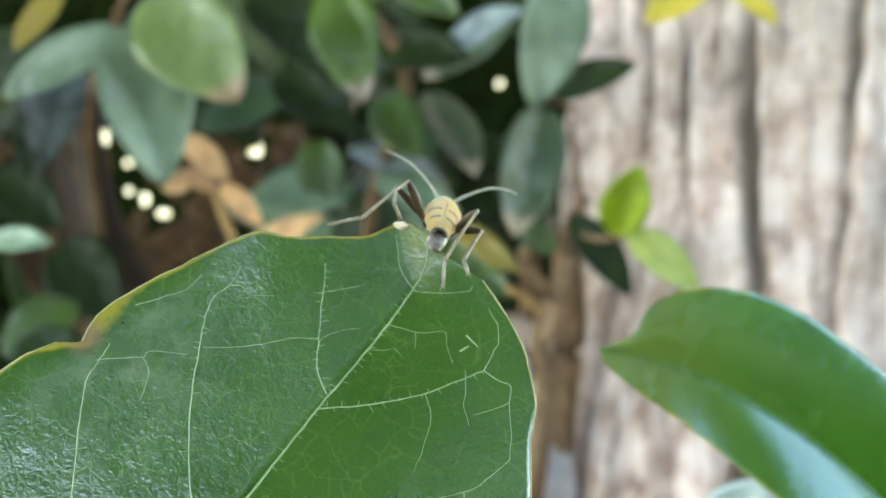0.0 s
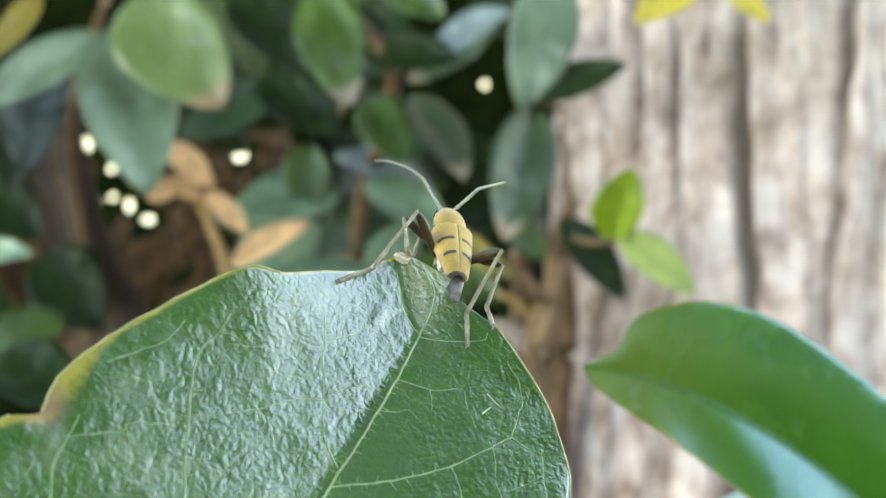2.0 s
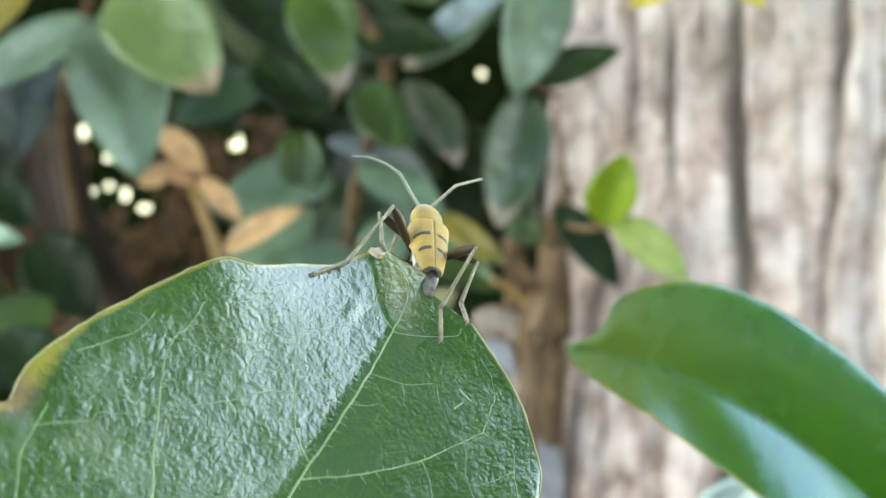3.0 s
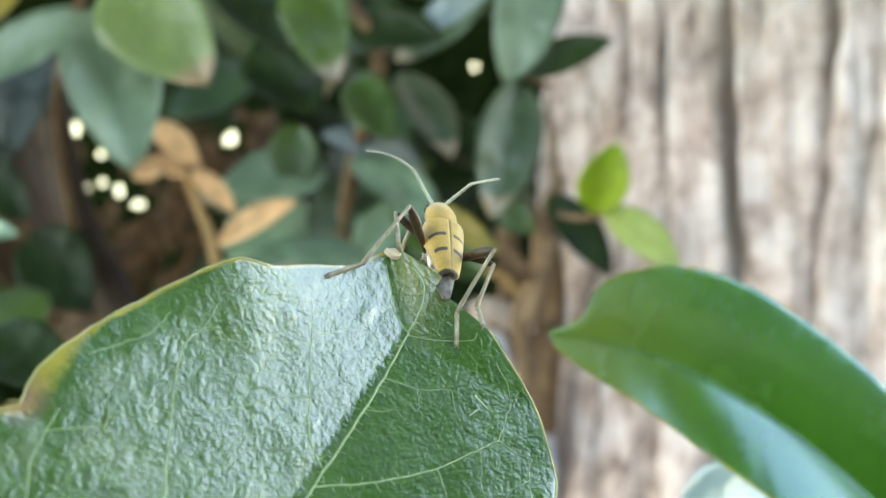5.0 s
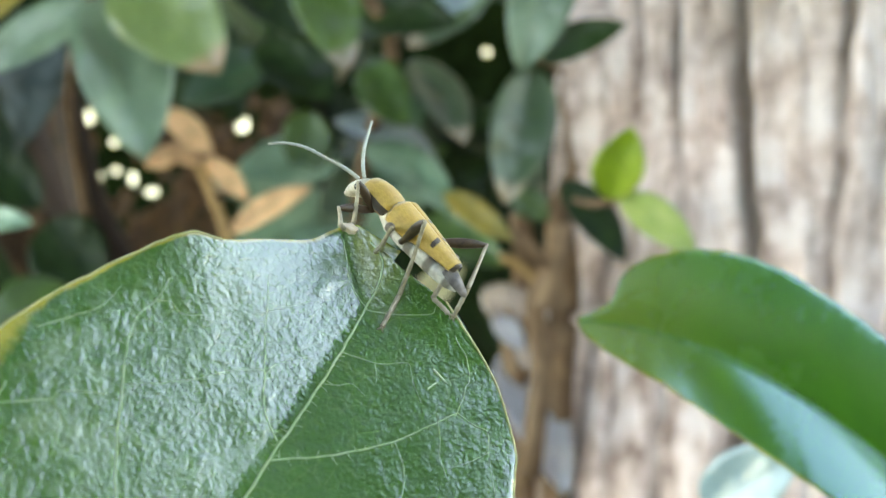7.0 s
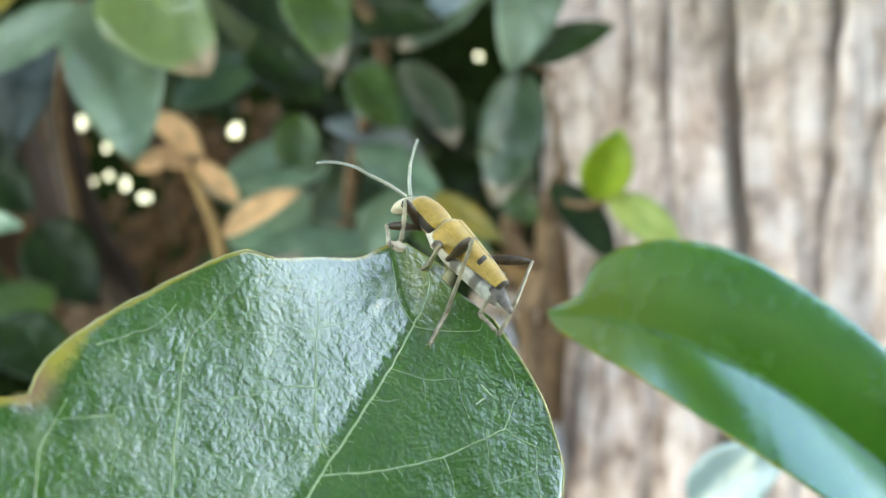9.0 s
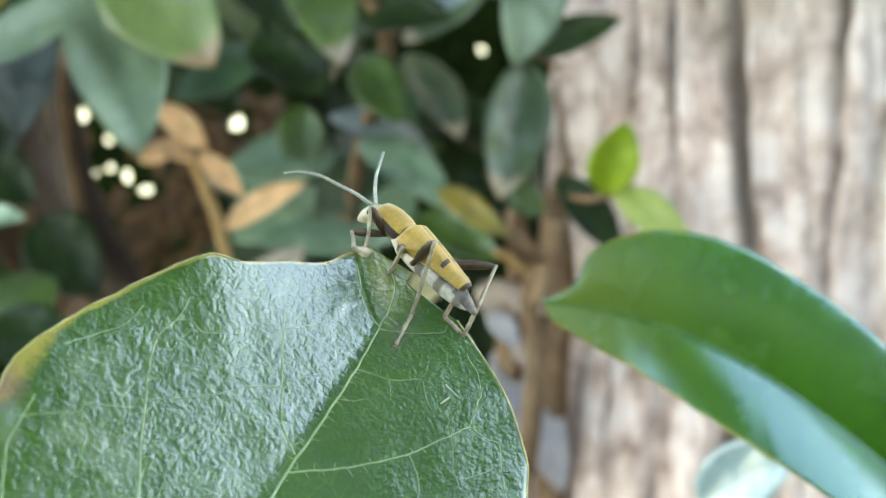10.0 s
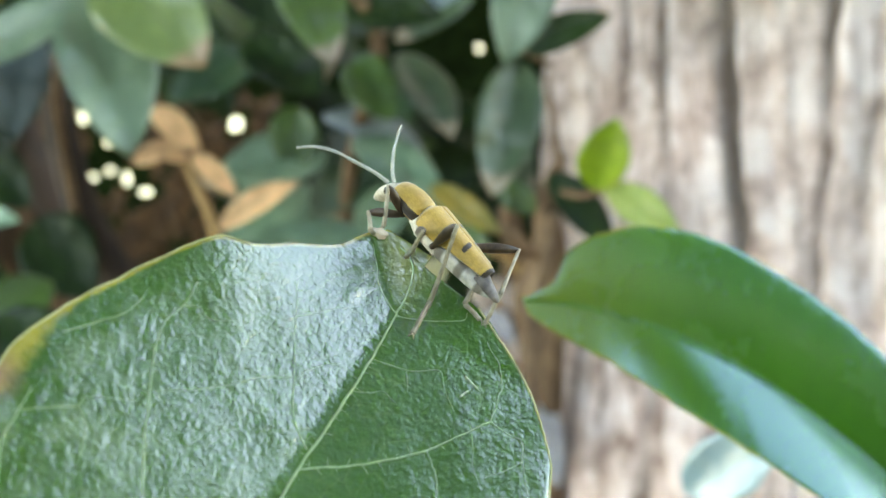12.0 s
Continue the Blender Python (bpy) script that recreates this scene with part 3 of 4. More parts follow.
shrub_leaf(dry_sprig, DRY, (-0.0871, 0.4400, 1.2968), (-0.0530, 0.4300, 1.3129), 0.0117, (0.01, -0.85, 0.34))
shrub_leaf(dry_sprig, DRY, (-0.1238, 0.4500, 1.3257), (-0.1030, 0.4500, 1.3327), 0.0093, (0.14, -1.01, 0.31))
shrub_leaf(dry_sprig, DRY, (-0.1006, 0.4500, 1.3257), (-0.1146, 0.4500, 1.3327), 0.0083, (0.09, -0.84, 0.34))
shrub_leaf(sprig, LIME, (0.0606, 0.4000, 1.3060), (0.0659, 0.3900, 1.3318), 0.0187, (-0.02, -1.02, 0.36))
shrub_leaf(sprig, LIMEPALE, (0.0620, 0.4000, 1.3074), (0.0896, 0.3900, 1.2877), 0.0163, (-0.02, -0.86, 0.43))
shrub_leaf(top_sprig, YELLOW, (0.0953, 0.4100, 1.4027), (0.0703, 0.4000, 1.3864), 0.0163, (-0.03, -0.98, 0.42))
shrub_leaf(top_sprig, YELLOW, (0.1069, 0.4100, 1.4016), (0.1183, 0.4000, 1.3860), 0.0104, (0.08, -0.86, 0.31))
stem(dry_sprig, [(-0.1053, 0.4550, 1.3307), (-0.0972, 0.4500, 1.3141), (-0.0902, 0.4500, 1.2933), (-0.0863, 0.4600, 1.2528)], 0.0022)
stem(shrub, [(-0.2084, 0.6000, 1.3745), (-0.1865, 0.5800, 1.3063), (-0.1514, 0.5500, 1.2493), (-0.1247, 0.5000, 1.1817)], 0.0100, SHADED_TWIG)
stem(shrub, [(-0.2313, 0.6200, 1.2875), (-0.1626, 0.5800, 1.2644), (-0.1032, 0.5500, 1.2209)], 0.0070, SHADED_TWIG)
stem(shrub, [(0.0548, 0.4600, 1.3239), (0.0460, 0.4600, 1.3026), (0.0448, 0.4620, 1.2860), (0.0365, 0.4600, 1.2647), (0.0395, 0.4620, 1.2407), (0.0334, 0.4600, 1.1912)], 0.0042)
stem(shrub, [(0.0422, 0.4650, 1.3098), (0.0494, 0.4650, 1.2931), (0.0410, 0.4650, 1.2811), (0.0458, 0.4650, 1.2619), (0.0390, 0.4700, 1.2324)], 0.0026)
stem(shrub, [(0.0281, 0.4500, 1.2933), (0.0350, 0.4500, 1.2898), (0.0397, 0.4500, 1.2794), (0.0385, 0.4550, 1.2651)], 0.0018)
stem(shrub, [(-0.3636, 0.9000, 1.4582), (-0.3120, 0.8600, 1.3182), (-0.2284, 0.8000, 1.2138), (-0.1755, 0.7500, 1.0839)], 0.0220, SHADED_TWIG)
stem(shrub, [(0.0501, 0.4500, 1.3002), (0.0443, 0.4500, 1.2794), (0.0397, 0.4500, 1.2631)], 0.0040)
stem(shrub, [(0.0102, 0.4300, 1.3024), (0.0268, 0.4300, 1.2918), (0.0404, 0.4450, 1.2819)], 0.0016)
stem(shrub, [(-0.0543, 0.4700, 1.4213), (-0.0242, 0.5000, 1.3827), (-0.0386, 0.5200, 1.3297), (-0.0503, 0.5300, 1.2566)], 0.0035)
stem(shrub, [(-0.1144, 0.3800, 1.3981), (-0.1190, 0.3700, 1.3774), (-0.1711, 0.5000, 1.3569), (-0.1862, 0.5700, 1.2974)], 0.0020)
stem(shrub, [(0.0501, 0.4500, 1.3594), (0.0399, 0.4400, 1.3626), (0.0342, 0.4400, 1.3660)], 0.0014)
stem(shrub, [(0.0499, 0.4700, 1.3584), (0.0512, 0.4600, 1.3334), (0.0536, 0.4600, 1.3145)], 0.0016)
stem(shrub, [(0.0500, 0.4900, 1.3050), (0.0540, 0.4950, 1.2700), (0.0500, 0.4950, 1.2300), (0.0480, 0.5000, 1.1500)], 0.0065)
stem(shrub, [(0.0330, 0.4950, 1.3030), (0.0350, 0.5000, 1.2750), (0.0300, 0.5000, 1.2400), (0.0330, 0.5000, 1.1600)], 0.0060)
stem(shrub, [(0.0220, 0.4600, 1.2850), (0.0330, 0.4600, 1.2790), (0.0375, 0.4620, 1.2700), (0.0370, 0.4650, 1.2550)], 0.0022, TAN)
stem(sprig, [(0.0471, 0.4550, 1.3096), (0.0554, 0.4200, 1.3056), (0.0620, 0.4000, 1.3068)], 0.0013)
stem(top_sprig, [(0.1035, 0.4200, 1.4214), (0.1022, 0.4150, 1.4071), (0.1010, 0.4100, 1.4006)], 0.0012)

# the inner leaves of the shrub, half hidden; shade is in their near-black green
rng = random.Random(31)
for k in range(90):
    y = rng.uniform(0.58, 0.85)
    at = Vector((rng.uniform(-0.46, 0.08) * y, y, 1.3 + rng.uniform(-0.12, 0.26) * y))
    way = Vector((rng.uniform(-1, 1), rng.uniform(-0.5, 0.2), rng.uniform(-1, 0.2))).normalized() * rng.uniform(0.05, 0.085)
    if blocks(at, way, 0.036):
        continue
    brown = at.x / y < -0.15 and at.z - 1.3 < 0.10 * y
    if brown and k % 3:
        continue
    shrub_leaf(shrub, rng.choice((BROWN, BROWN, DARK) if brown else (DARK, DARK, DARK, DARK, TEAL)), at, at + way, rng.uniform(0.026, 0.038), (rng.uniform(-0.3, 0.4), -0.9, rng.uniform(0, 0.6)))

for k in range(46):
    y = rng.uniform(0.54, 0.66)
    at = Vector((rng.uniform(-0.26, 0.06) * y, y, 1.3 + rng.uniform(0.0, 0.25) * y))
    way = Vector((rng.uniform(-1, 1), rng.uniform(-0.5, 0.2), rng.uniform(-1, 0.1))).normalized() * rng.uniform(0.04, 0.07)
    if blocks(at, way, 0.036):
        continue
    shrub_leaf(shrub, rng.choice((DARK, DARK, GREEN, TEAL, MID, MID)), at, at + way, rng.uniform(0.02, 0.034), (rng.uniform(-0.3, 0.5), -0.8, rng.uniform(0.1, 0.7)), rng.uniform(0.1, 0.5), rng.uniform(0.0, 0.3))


def thicket():
    """Dense hedge far behind, its shade put into near-black colour, with a few chinks through which the bright distance
    shows.
    """
    rng = random.Random(11)
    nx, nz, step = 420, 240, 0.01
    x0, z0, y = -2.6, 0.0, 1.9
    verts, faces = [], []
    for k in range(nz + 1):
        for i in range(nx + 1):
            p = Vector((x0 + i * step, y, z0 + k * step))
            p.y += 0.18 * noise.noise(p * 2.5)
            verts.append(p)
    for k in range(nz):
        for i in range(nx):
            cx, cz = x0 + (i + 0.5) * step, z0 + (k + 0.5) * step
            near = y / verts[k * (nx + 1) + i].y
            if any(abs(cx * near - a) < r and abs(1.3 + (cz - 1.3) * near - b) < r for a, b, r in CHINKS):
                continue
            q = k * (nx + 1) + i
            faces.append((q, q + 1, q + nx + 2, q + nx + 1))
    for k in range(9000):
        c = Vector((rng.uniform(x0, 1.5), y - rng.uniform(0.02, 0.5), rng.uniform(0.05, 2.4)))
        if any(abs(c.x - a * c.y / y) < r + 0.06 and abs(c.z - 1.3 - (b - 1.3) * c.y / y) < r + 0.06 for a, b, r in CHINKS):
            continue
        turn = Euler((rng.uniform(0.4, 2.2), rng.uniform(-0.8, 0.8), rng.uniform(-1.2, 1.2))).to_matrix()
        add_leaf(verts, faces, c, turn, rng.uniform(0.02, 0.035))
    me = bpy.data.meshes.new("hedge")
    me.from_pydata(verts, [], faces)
    me.materials.append(LEAF_SHADED)
    tagged(new("hedge", me), "dense hedge behind the shrub, its shade in a near-black colour", "hedge", kind="stuff")


thicket()


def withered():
    """Brown leaves added to fill an unidentified brown area before the hedge."""
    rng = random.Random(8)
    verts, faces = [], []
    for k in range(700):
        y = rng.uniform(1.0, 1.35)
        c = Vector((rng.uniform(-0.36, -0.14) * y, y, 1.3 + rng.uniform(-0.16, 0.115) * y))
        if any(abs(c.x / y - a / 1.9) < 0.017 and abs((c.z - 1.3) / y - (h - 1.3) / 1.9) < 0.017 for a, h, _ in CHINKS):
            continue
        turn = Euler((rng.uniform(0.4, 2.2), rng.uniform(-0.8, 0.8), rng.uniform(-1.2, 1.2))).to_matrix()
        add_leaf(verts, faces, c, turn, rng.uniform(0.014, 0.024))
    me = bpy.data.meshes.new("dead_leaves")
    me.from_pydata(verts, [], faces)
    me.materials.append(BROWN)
    tagged(new("dead_leaves", me), "brown leaves filling an unidentified brown area before the hedge", "dead leaves", kind="stuff")


withered()


def added_hedge():
    """An unseen hedge, added to darken what the leaves mirror."""
    rng = random.Random(23)
    verts, faces = [], []
    for k in range(24000):
        c = Vector((rng.uniform(0.7, 8.5), rng.uniform(-3.4, -2.5), rng.uniform(0.1, 5.0)))
        # taller, then lower, so that the leaf mirrors sky only past this
        if c.z > (2.7 if c.x > 3.9 else 4.9 if c.x > 2.2 else 4.2) + 0.15 * math.sin(c.x * 2):
            continue
        turn = Euler((rng.uniform(0.6, 2.4), rng.uniform(-0.8, 0.8), rng.uniform(-1.2, 1.2))).to_matrix()
        add_leaf(verts, faces, c, turn, rng.uniform(0.06, 0.1))
    for k in range(4500):
        c = Vector((rng.uniform(-3.5, 0.8), rng.uniform(-3.4, -2.6), rng.uniform(0.1, 1.75)))
        turn = Euler((rng.uniform(0.6, 2.4), rng.uniform(-0.8, 0.8), rng.uniform(-1.2, 1.2))).to_matrix()
        add_leaf(verts, faces, c, turn, rng.uniform(0.06, 0.1))
    me = bpy.data.meshes.new("hedge")
    me.from_pydata(verts, [], faces)
    me.materials.append(LEAF_SHADED)
    tagged(new("hedge", me), "unseen tall hedge, added to darken what the leaves mirror", "hedge", kind="stuff")


added_hedge()
# a sheet that glows by itself, so that the chinks show bright
m, nt, bs = material("glowing distance")
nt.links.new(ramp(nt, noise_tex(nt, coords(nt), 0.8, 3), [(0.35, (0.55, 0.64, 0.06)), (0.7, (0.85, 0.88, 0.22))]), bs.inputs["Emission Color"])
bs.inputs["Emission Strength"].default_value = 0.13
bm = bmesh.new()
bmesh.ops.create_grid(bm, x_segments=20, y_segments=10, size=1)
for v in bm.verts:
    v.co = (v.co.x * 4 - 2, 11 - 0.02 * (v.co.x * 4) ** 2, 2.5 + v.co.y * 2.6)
tagged(part("backdrop", bm, m), "glowing sheet for bright greenery in the distance", "backdrop", kind="structure")


# ---- the broad leaf that the beetle stands on ----
MM = 0.001
# half widths of the blade along its midrib (mm from the first vein): nibbled side and sound side
LEFT = [(-52, 0.3), (-50, 4), (-44, 11), (-36, 16.5), (-28, 19.8), (-20, 20.9), (-15, 20.4), (-12, 19.8), (-9.7, 18.7), (-8.4, 17.4), (-7.2, 17.8), (-5.3, 17.9), (-2.0, 17.1), (1.8, 15.7), (5.3, 14.1), (7.6, 12.7), (8.8, 10.8), (11.2, 8.5), (14.0, 5.7), (15.5, 5.0), (16.6, 4.3), (17.1, 3.6)]
RIGHT = [(-52, 0.3), (-50, 4), (-44, 10.5), (-36, 17), (-27, 21.5), (-18, 24.6), (-9, 23.4), (-3.1, 21.1), (1.8, 18.4), (6.2, 15.8), (8.8, 14.6), (10.5, 13.1), (12.8, 10.8), (14.5, 8.0), (16.0, 4.9), (16.1, 1.4), (16.5, -1.2), (17.1, -3.4)]


def blade_height(u, v):
    """Height of the blade over its mean plane, mm: a shallow trough along the midrib, a lifted shoulder and a curled tip."""
    h = -1.4 + 1.6 * (v / 15) ** 1.08 if v > 0 else -1.4 - 0.27 * v - 0.004 * v * v
    h += 1.0 * math.exp(-((u - 8.5) / 5) ** 2 - ((v - 14.5) / 6.5) ** 2)
    h += -0.012 * max(0, -u - 15) ** 1.5
    # the tip is folded up along a line from the midrib to its corner
    past = ((u - 12.4) * 4.0 - (max(v, -0.1) + 0.1) * 3.2) / 5.12
    crest = 0.45 * (past + math.sqrt(past * past + 0.02)) / 2
    h += crest if v > 0 else crest * math.exp(v / 6)
    h += 0.07 * noise.noise((u * 0.3, v * 0.3, 3)) + 0.02 * noise.noise((u * 1.1, v * 1.1, 5))
    if v > 0:
        h += 0.11 * math.exp(-(((u - 11.5) / 0.8) ** 2 + ((v - 3.0) / 0.5) ** 2))
    return h


def margin_roll(u, v):
    """The margins roll down a little, the sound one tightly below its middle."""
    if v > 6:
        away = curve_at(LEFT, u) - v
        return -0.4 * max(0.0, 1 - away / 3.2) ** 2 * max(0.0, min(1.0, (8 - u) / 6))
    if v < -6:
        away = curve_at(RIGHT, u) + v
        return -0.32 * max(0.0, 1 - away / 0.6) ** 2 * max(0.0, min(1.0, (10 - u) / 4))
    return 0.0


def broad_leaf():
    root = tagged(new("broad_leaf"), "broad glossy green leaf, margin yellowed and nibbled", "leaf")
    bm = bmesh.new()
    margin, rot, blotched, yellowish = (bm.verts.layers.float.new(key) for key in ("margin", "rot", "blotched", "yellowish"))
    nu, nv = 220, 44
    grid = []
    for i in range(nu + 1):
        f = i / nu
        u = -52 + 69.1 * (1 - (1 - f) ** 1.35)
        left, right = curve_at(LEFT, u), curve_at(RIGHT, u)
        row = []
        for j in range(-nv, nv + 1):
            t = math.copysign(1 - (1 - abs(j) / nv) ** 1.25, j)
            v = left * t if t > 0 else right * t
            if left < 6 and u > 13 and t <= 0:
                v = right * t
            vert = bm.verts.new((-v * MM, u * MM, (blade_height(u, v) + margin_roll(u, v)) * MM))
            away = (1 - abs(t)) * (left if t > 0 else right)
            side = 1.0 if t > 0 else 0.25
            vert[margin] = side * max(0, 1 - away / (0.75 + 2.7 * math.exp(-((u + 6.8) / 3.2) ** 2) if t > 0 else 1.2)) * (1 if u > -16 else 0.3)
            vert[rot] = max(0, 1 - math.hypot(u + 8.0, v - 17.6) / 2.0) * 0.9 if t > 0 else 0.0
            vert[blotched] = math.exp(-((u + 8) / 8) ** 2 - ((v - 13) / 5) ** 2)
            # yellower past the fold, towards the tip
            past = (u - 12.4) * 0.78 - (v + 0.1) * 0.62
            vert[yellowish] = 0.85 * max(0.0, min(1.0, past / 1.2)) * math.exp(-((v - 2) / 2.5) ** 2)
            row.append(vert)
        grid.append(row)
    for a, b in zip(grid, grid[1:]):
        for j in range(2 * nv):
            bm.faces.new((a[j], b[j], b[j + 1], a[j + 1]))
    bmesh.ops.recalc_face_normals(bm, faces=bm.faces[:])
    thicken(bm, (0, 0, -0.00035))
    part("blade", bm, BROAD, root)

    def line(name, pts, r0, r1, n=24, mat=VEIN):
        fine = smooth_line([(u, v, 0) for u, v in pts], n)
        for p in fine:
            p.y += 0.10 * noise.noise((p.x * 1.1, p.y * 0.4, 2)) + 0.05 * noise.noise((p.x * 3.5, p.y, 6))
        pts3 = [(-p.y * MM, p.x * MM, (blade_height(p.x, p.y) + margin_roll(p.x, p.y) - 0.1 * r0) * MM) for p in fine]
        part(name, tube(bmesh.new(), pts3, [r0 * MM, (r0 + r1) / 2 * MM, r1 * MM], 6, n * 2), mat, root)

    rib = [(-52, 0), (-30, -0.6), (-15.5, -0.8), (-7.7, -0.6), (-1.2, -0.5), (3.9, -0.6), (8.2, -0.6), (12.3, -0.35), (14.2, -0.1), (15.5, 0.4), (16.2, 1.2), (16.5, 2.2)]
    line("midrib", rib, 0.13, 0.06, 60)
    # secondary veins: points along (mm), radius at the foot and at the end
    for pts, r0, r1 in (
        ([(-15.2, -0.5), (-11.7, 3.7), (-7.0, 7.6), (-3.6, 9.7), (-1.1, 11.2), (0.8, 11.9), (2.5, 11.7), (4.3, 11.8)], 0.075, 0.030),
        ([(0.2, -0.3), (1.4, 1.5), (2.8, 2.6), (5.5, 4.4), (7.6, 5.7), (9.3, 6.8)], 0.060, 0.026),
        ([(-30, -0.5), (-25, 4.5), (-19.1, 8.7), (-12.1, 13.9), (-10.4, 14.9), (-8.7, 15.2), (-7.3, 15.5)], 0.075, 0.038),
        ([(12.4, -0.3), (12.9, 1.1), (13.5, 2.0), (14.6, 2.9), (15.6, 3.9)], 0.050, 0.030),
        ([(-1.2, -0.5), (0.4, -2.6), (1.9, -4.4), (4.5, -6.8), (6.7, -8.2), (8.9, -9.6)], 0.068, 0.045),
        ([(8.9, -9.6), (10.8, -9.3), (11.7, -9.2), (13.1, -8.3), (13.6, -7.4), (14.1, -6.7)], 0.042, 0.020),
        ([(8.9, -9.6), (8.8, -11.0), (8.9, -12.1), (7.4, -12.9), (5.6, -14.2), (3.4, -15.4)], 0.042, 0.024),
        ([(-15.6, -1.0), (-7.9, -7.9), (-4.5, -10.6), (-0.7, -13.9), (0.6, -14.6), (3.4, -15.4)], 0.075, 0.030),
        ([(12.2, -0.4), (12.8, -1.8), (13.5, -3.1), (14.5, -4.4), (15.2, -4.4)], 0.038, 0.022),
        ([(8.3, -0.6), (8.9, -3.0), (9.6, -4.0), (10.2, -5.0), (9.4, -5.6), (8.1, -7.1)], 0.034, 0.018),
        ([(8.9, -3.0), (8.2, -3.4), (7.5, -3.8)], 0.024, 0.015),
        ([(4.5, -6.8), (4.1, -7.4), (3.0, -8.4), (0.4, -9.4), (-1.8, -9.9)], 0.032, 0.018),
        ([(7.4, -8.7), (6.5, -9.4), (5.4, -9.9), (4.2, -11.2)], 0.030, 0.018),
        ([(7.6, -12.8), (6.5, -12.1), (5.0, -11.0)], 0.026, 0.016),
        ([(-0.7, -13.9), (-2.2, -15.2), (-3.6, -17.6)], 0.034, 0.019),
        ([(5.4, -0.5), (6.0, -1.7), (6.6, -2.4), (6.3, -3.6)], 0.026, 0.014),
        ([(3.6, 3.2), (2.3, 4.8), (0.6, 6.1), (-1.2, 7.8), (-3.0, 9.8)], 0.030, 0.020),
        ([(7.0, 5.5), (8.4, 4.3), (10.0, 3.1)], 0.026, 0.014),
        ([(3.4, 3.0), (4.9, 2.5), (6.7, 1.0)], 0.028, 0.016),
        ([(2.5, 11.7), (3.1, 10.9), (3.0, 9.8), (4.2, 8.2)], 0.032, 0.016),
        ([(-3.6, 16.2), (-2.0, 15.2), (-0.1, 14.1), (1.8, 13.9)], 0.040, 0.020),
        ([(-9.0, 15.4), (-7.6, 14.0), (-6.5, 12.8), (-5.8, 12.7), (-4.2, 10.4)], 0.034, 0.022),
        ([(-6.6, 12.8), (-6.9, 12.0), (-7.5, 11.4), (-9.4, 10.6)], 0.028, 0.016),
    ):
        line("vein", pts, r0, r1, 8 * len(pts))
    # short spurs along the midrib and the two main veins
    spur_rng = random.Random(17)
    bm = bmesh.new()
    for path, sides, gap in ((rib[3:9], (1, -1), 0.55), ([(-1.2, -0.5), (0.4, -2.6), (1.9, -4.4), (4.5, -6.8), (6.7, -8.2), (8.9, -9.6)], (1, -1), 0.7), ([(-7.0, 7.6), (-3.6, 9.7), (-1.1, 11.2), (0.8, 11.9)], (1, -1), 0.8), ([(0.2, -0.3), (2.8, 2.6), (5.5, 4.4), (9.3, 6.8)], (1, -1), 0.8)):
        fine = smooth_line([(u, v, 0) for u, v in path], 120)
        gone = 0.0
        for p, q in zip(fine, fine[1:]):
            gone += (q - p).length
            if gone < gap * spur_rng.uniform(0.6, 1.5):
                continue
            gone = 0.0
            way = (q - p).normalized()
            off = Vector((-way.y, way.x, 0)) * spur_rng.choice(sides) + way * spur_rng.uniform(-0.2, 0.5)
            size = spur_rng.uniform(0.25, 0.75)
            pts = [p, p + off * size * 0.5 + way * spur_rng.uniform(-0.08, 0.08), p + off * size]
            tube(bm, [(-c.y * MM, c.x * MM, blade_height(c.x, c.y) * MM) for c in pts], [0.000028, 0.000012], 5, 4)
    part("veinlets", bm, VEIN, root)
    line("scar", [(10.9, -6.6), (10.7, -7.3), (10.5, -8.0)], 0.08, 0.04, 8, SCAR)
    line("scar", [(9.3, -7.0), (9.7, -7.15), (10.1, -7.3)], 0.07, 0.05, 8, SCAR)
    # thickened pale rim
    line("rim", [(u, curve_at(LEFT, u) - 0.05) for u in (-20, -15, -12, -9.7)], 0.09, 0.09, 20, RIM)
    line("rim", [(u, curve_at(LEFT, u) - 0.05) for u in (-8.4, -7.2, -5.3, -2.0, 1.8, 5.3, 7.6, 8.8)], 0.08, 0.09, 40, RIM)
    line("rim", [(u, -curve_at(RIGHT, u) + 0.05) for u in (-18, -9, -3.1, 1.8, 6.2, 8.8, 10.5, 12.8, 14.5, 16.0)], 0.10, 0.08, 60, RIM)
    bm = bmesh.new()
    bmesh.ops.create_icosphere(bm, subdivisions=3, radius=1)
    for v in bm.verts:
        lump = 1 + 0.5 * noise.noise(v.co * 1.3) + 0.25 * noise.noise(v.co * 3.1)
        v.co = Vector((v.co.x * 0.75 + 0.25 * v.co.y, v.co.y * 0.5, v.co.z * 0.34 + 0.12 * v.co.x)) * 0.8 * lump * MM + Vector((-3.9, 16.5, blade_height(16.4, 3.9) + 0.05)) * MM
    part("withered_tip", bm, NUB, root)
    part("stalk", tube(bmesh.new(), [(0, -0.0515, -0.0042), (0.002, -0.062, -0.007), (0.006, -0.08, -0.016)], [0.0008, 0.001, 0.0012], 8, 12), VEIN, root)
    return root


leaf_thing = broad_leaf()
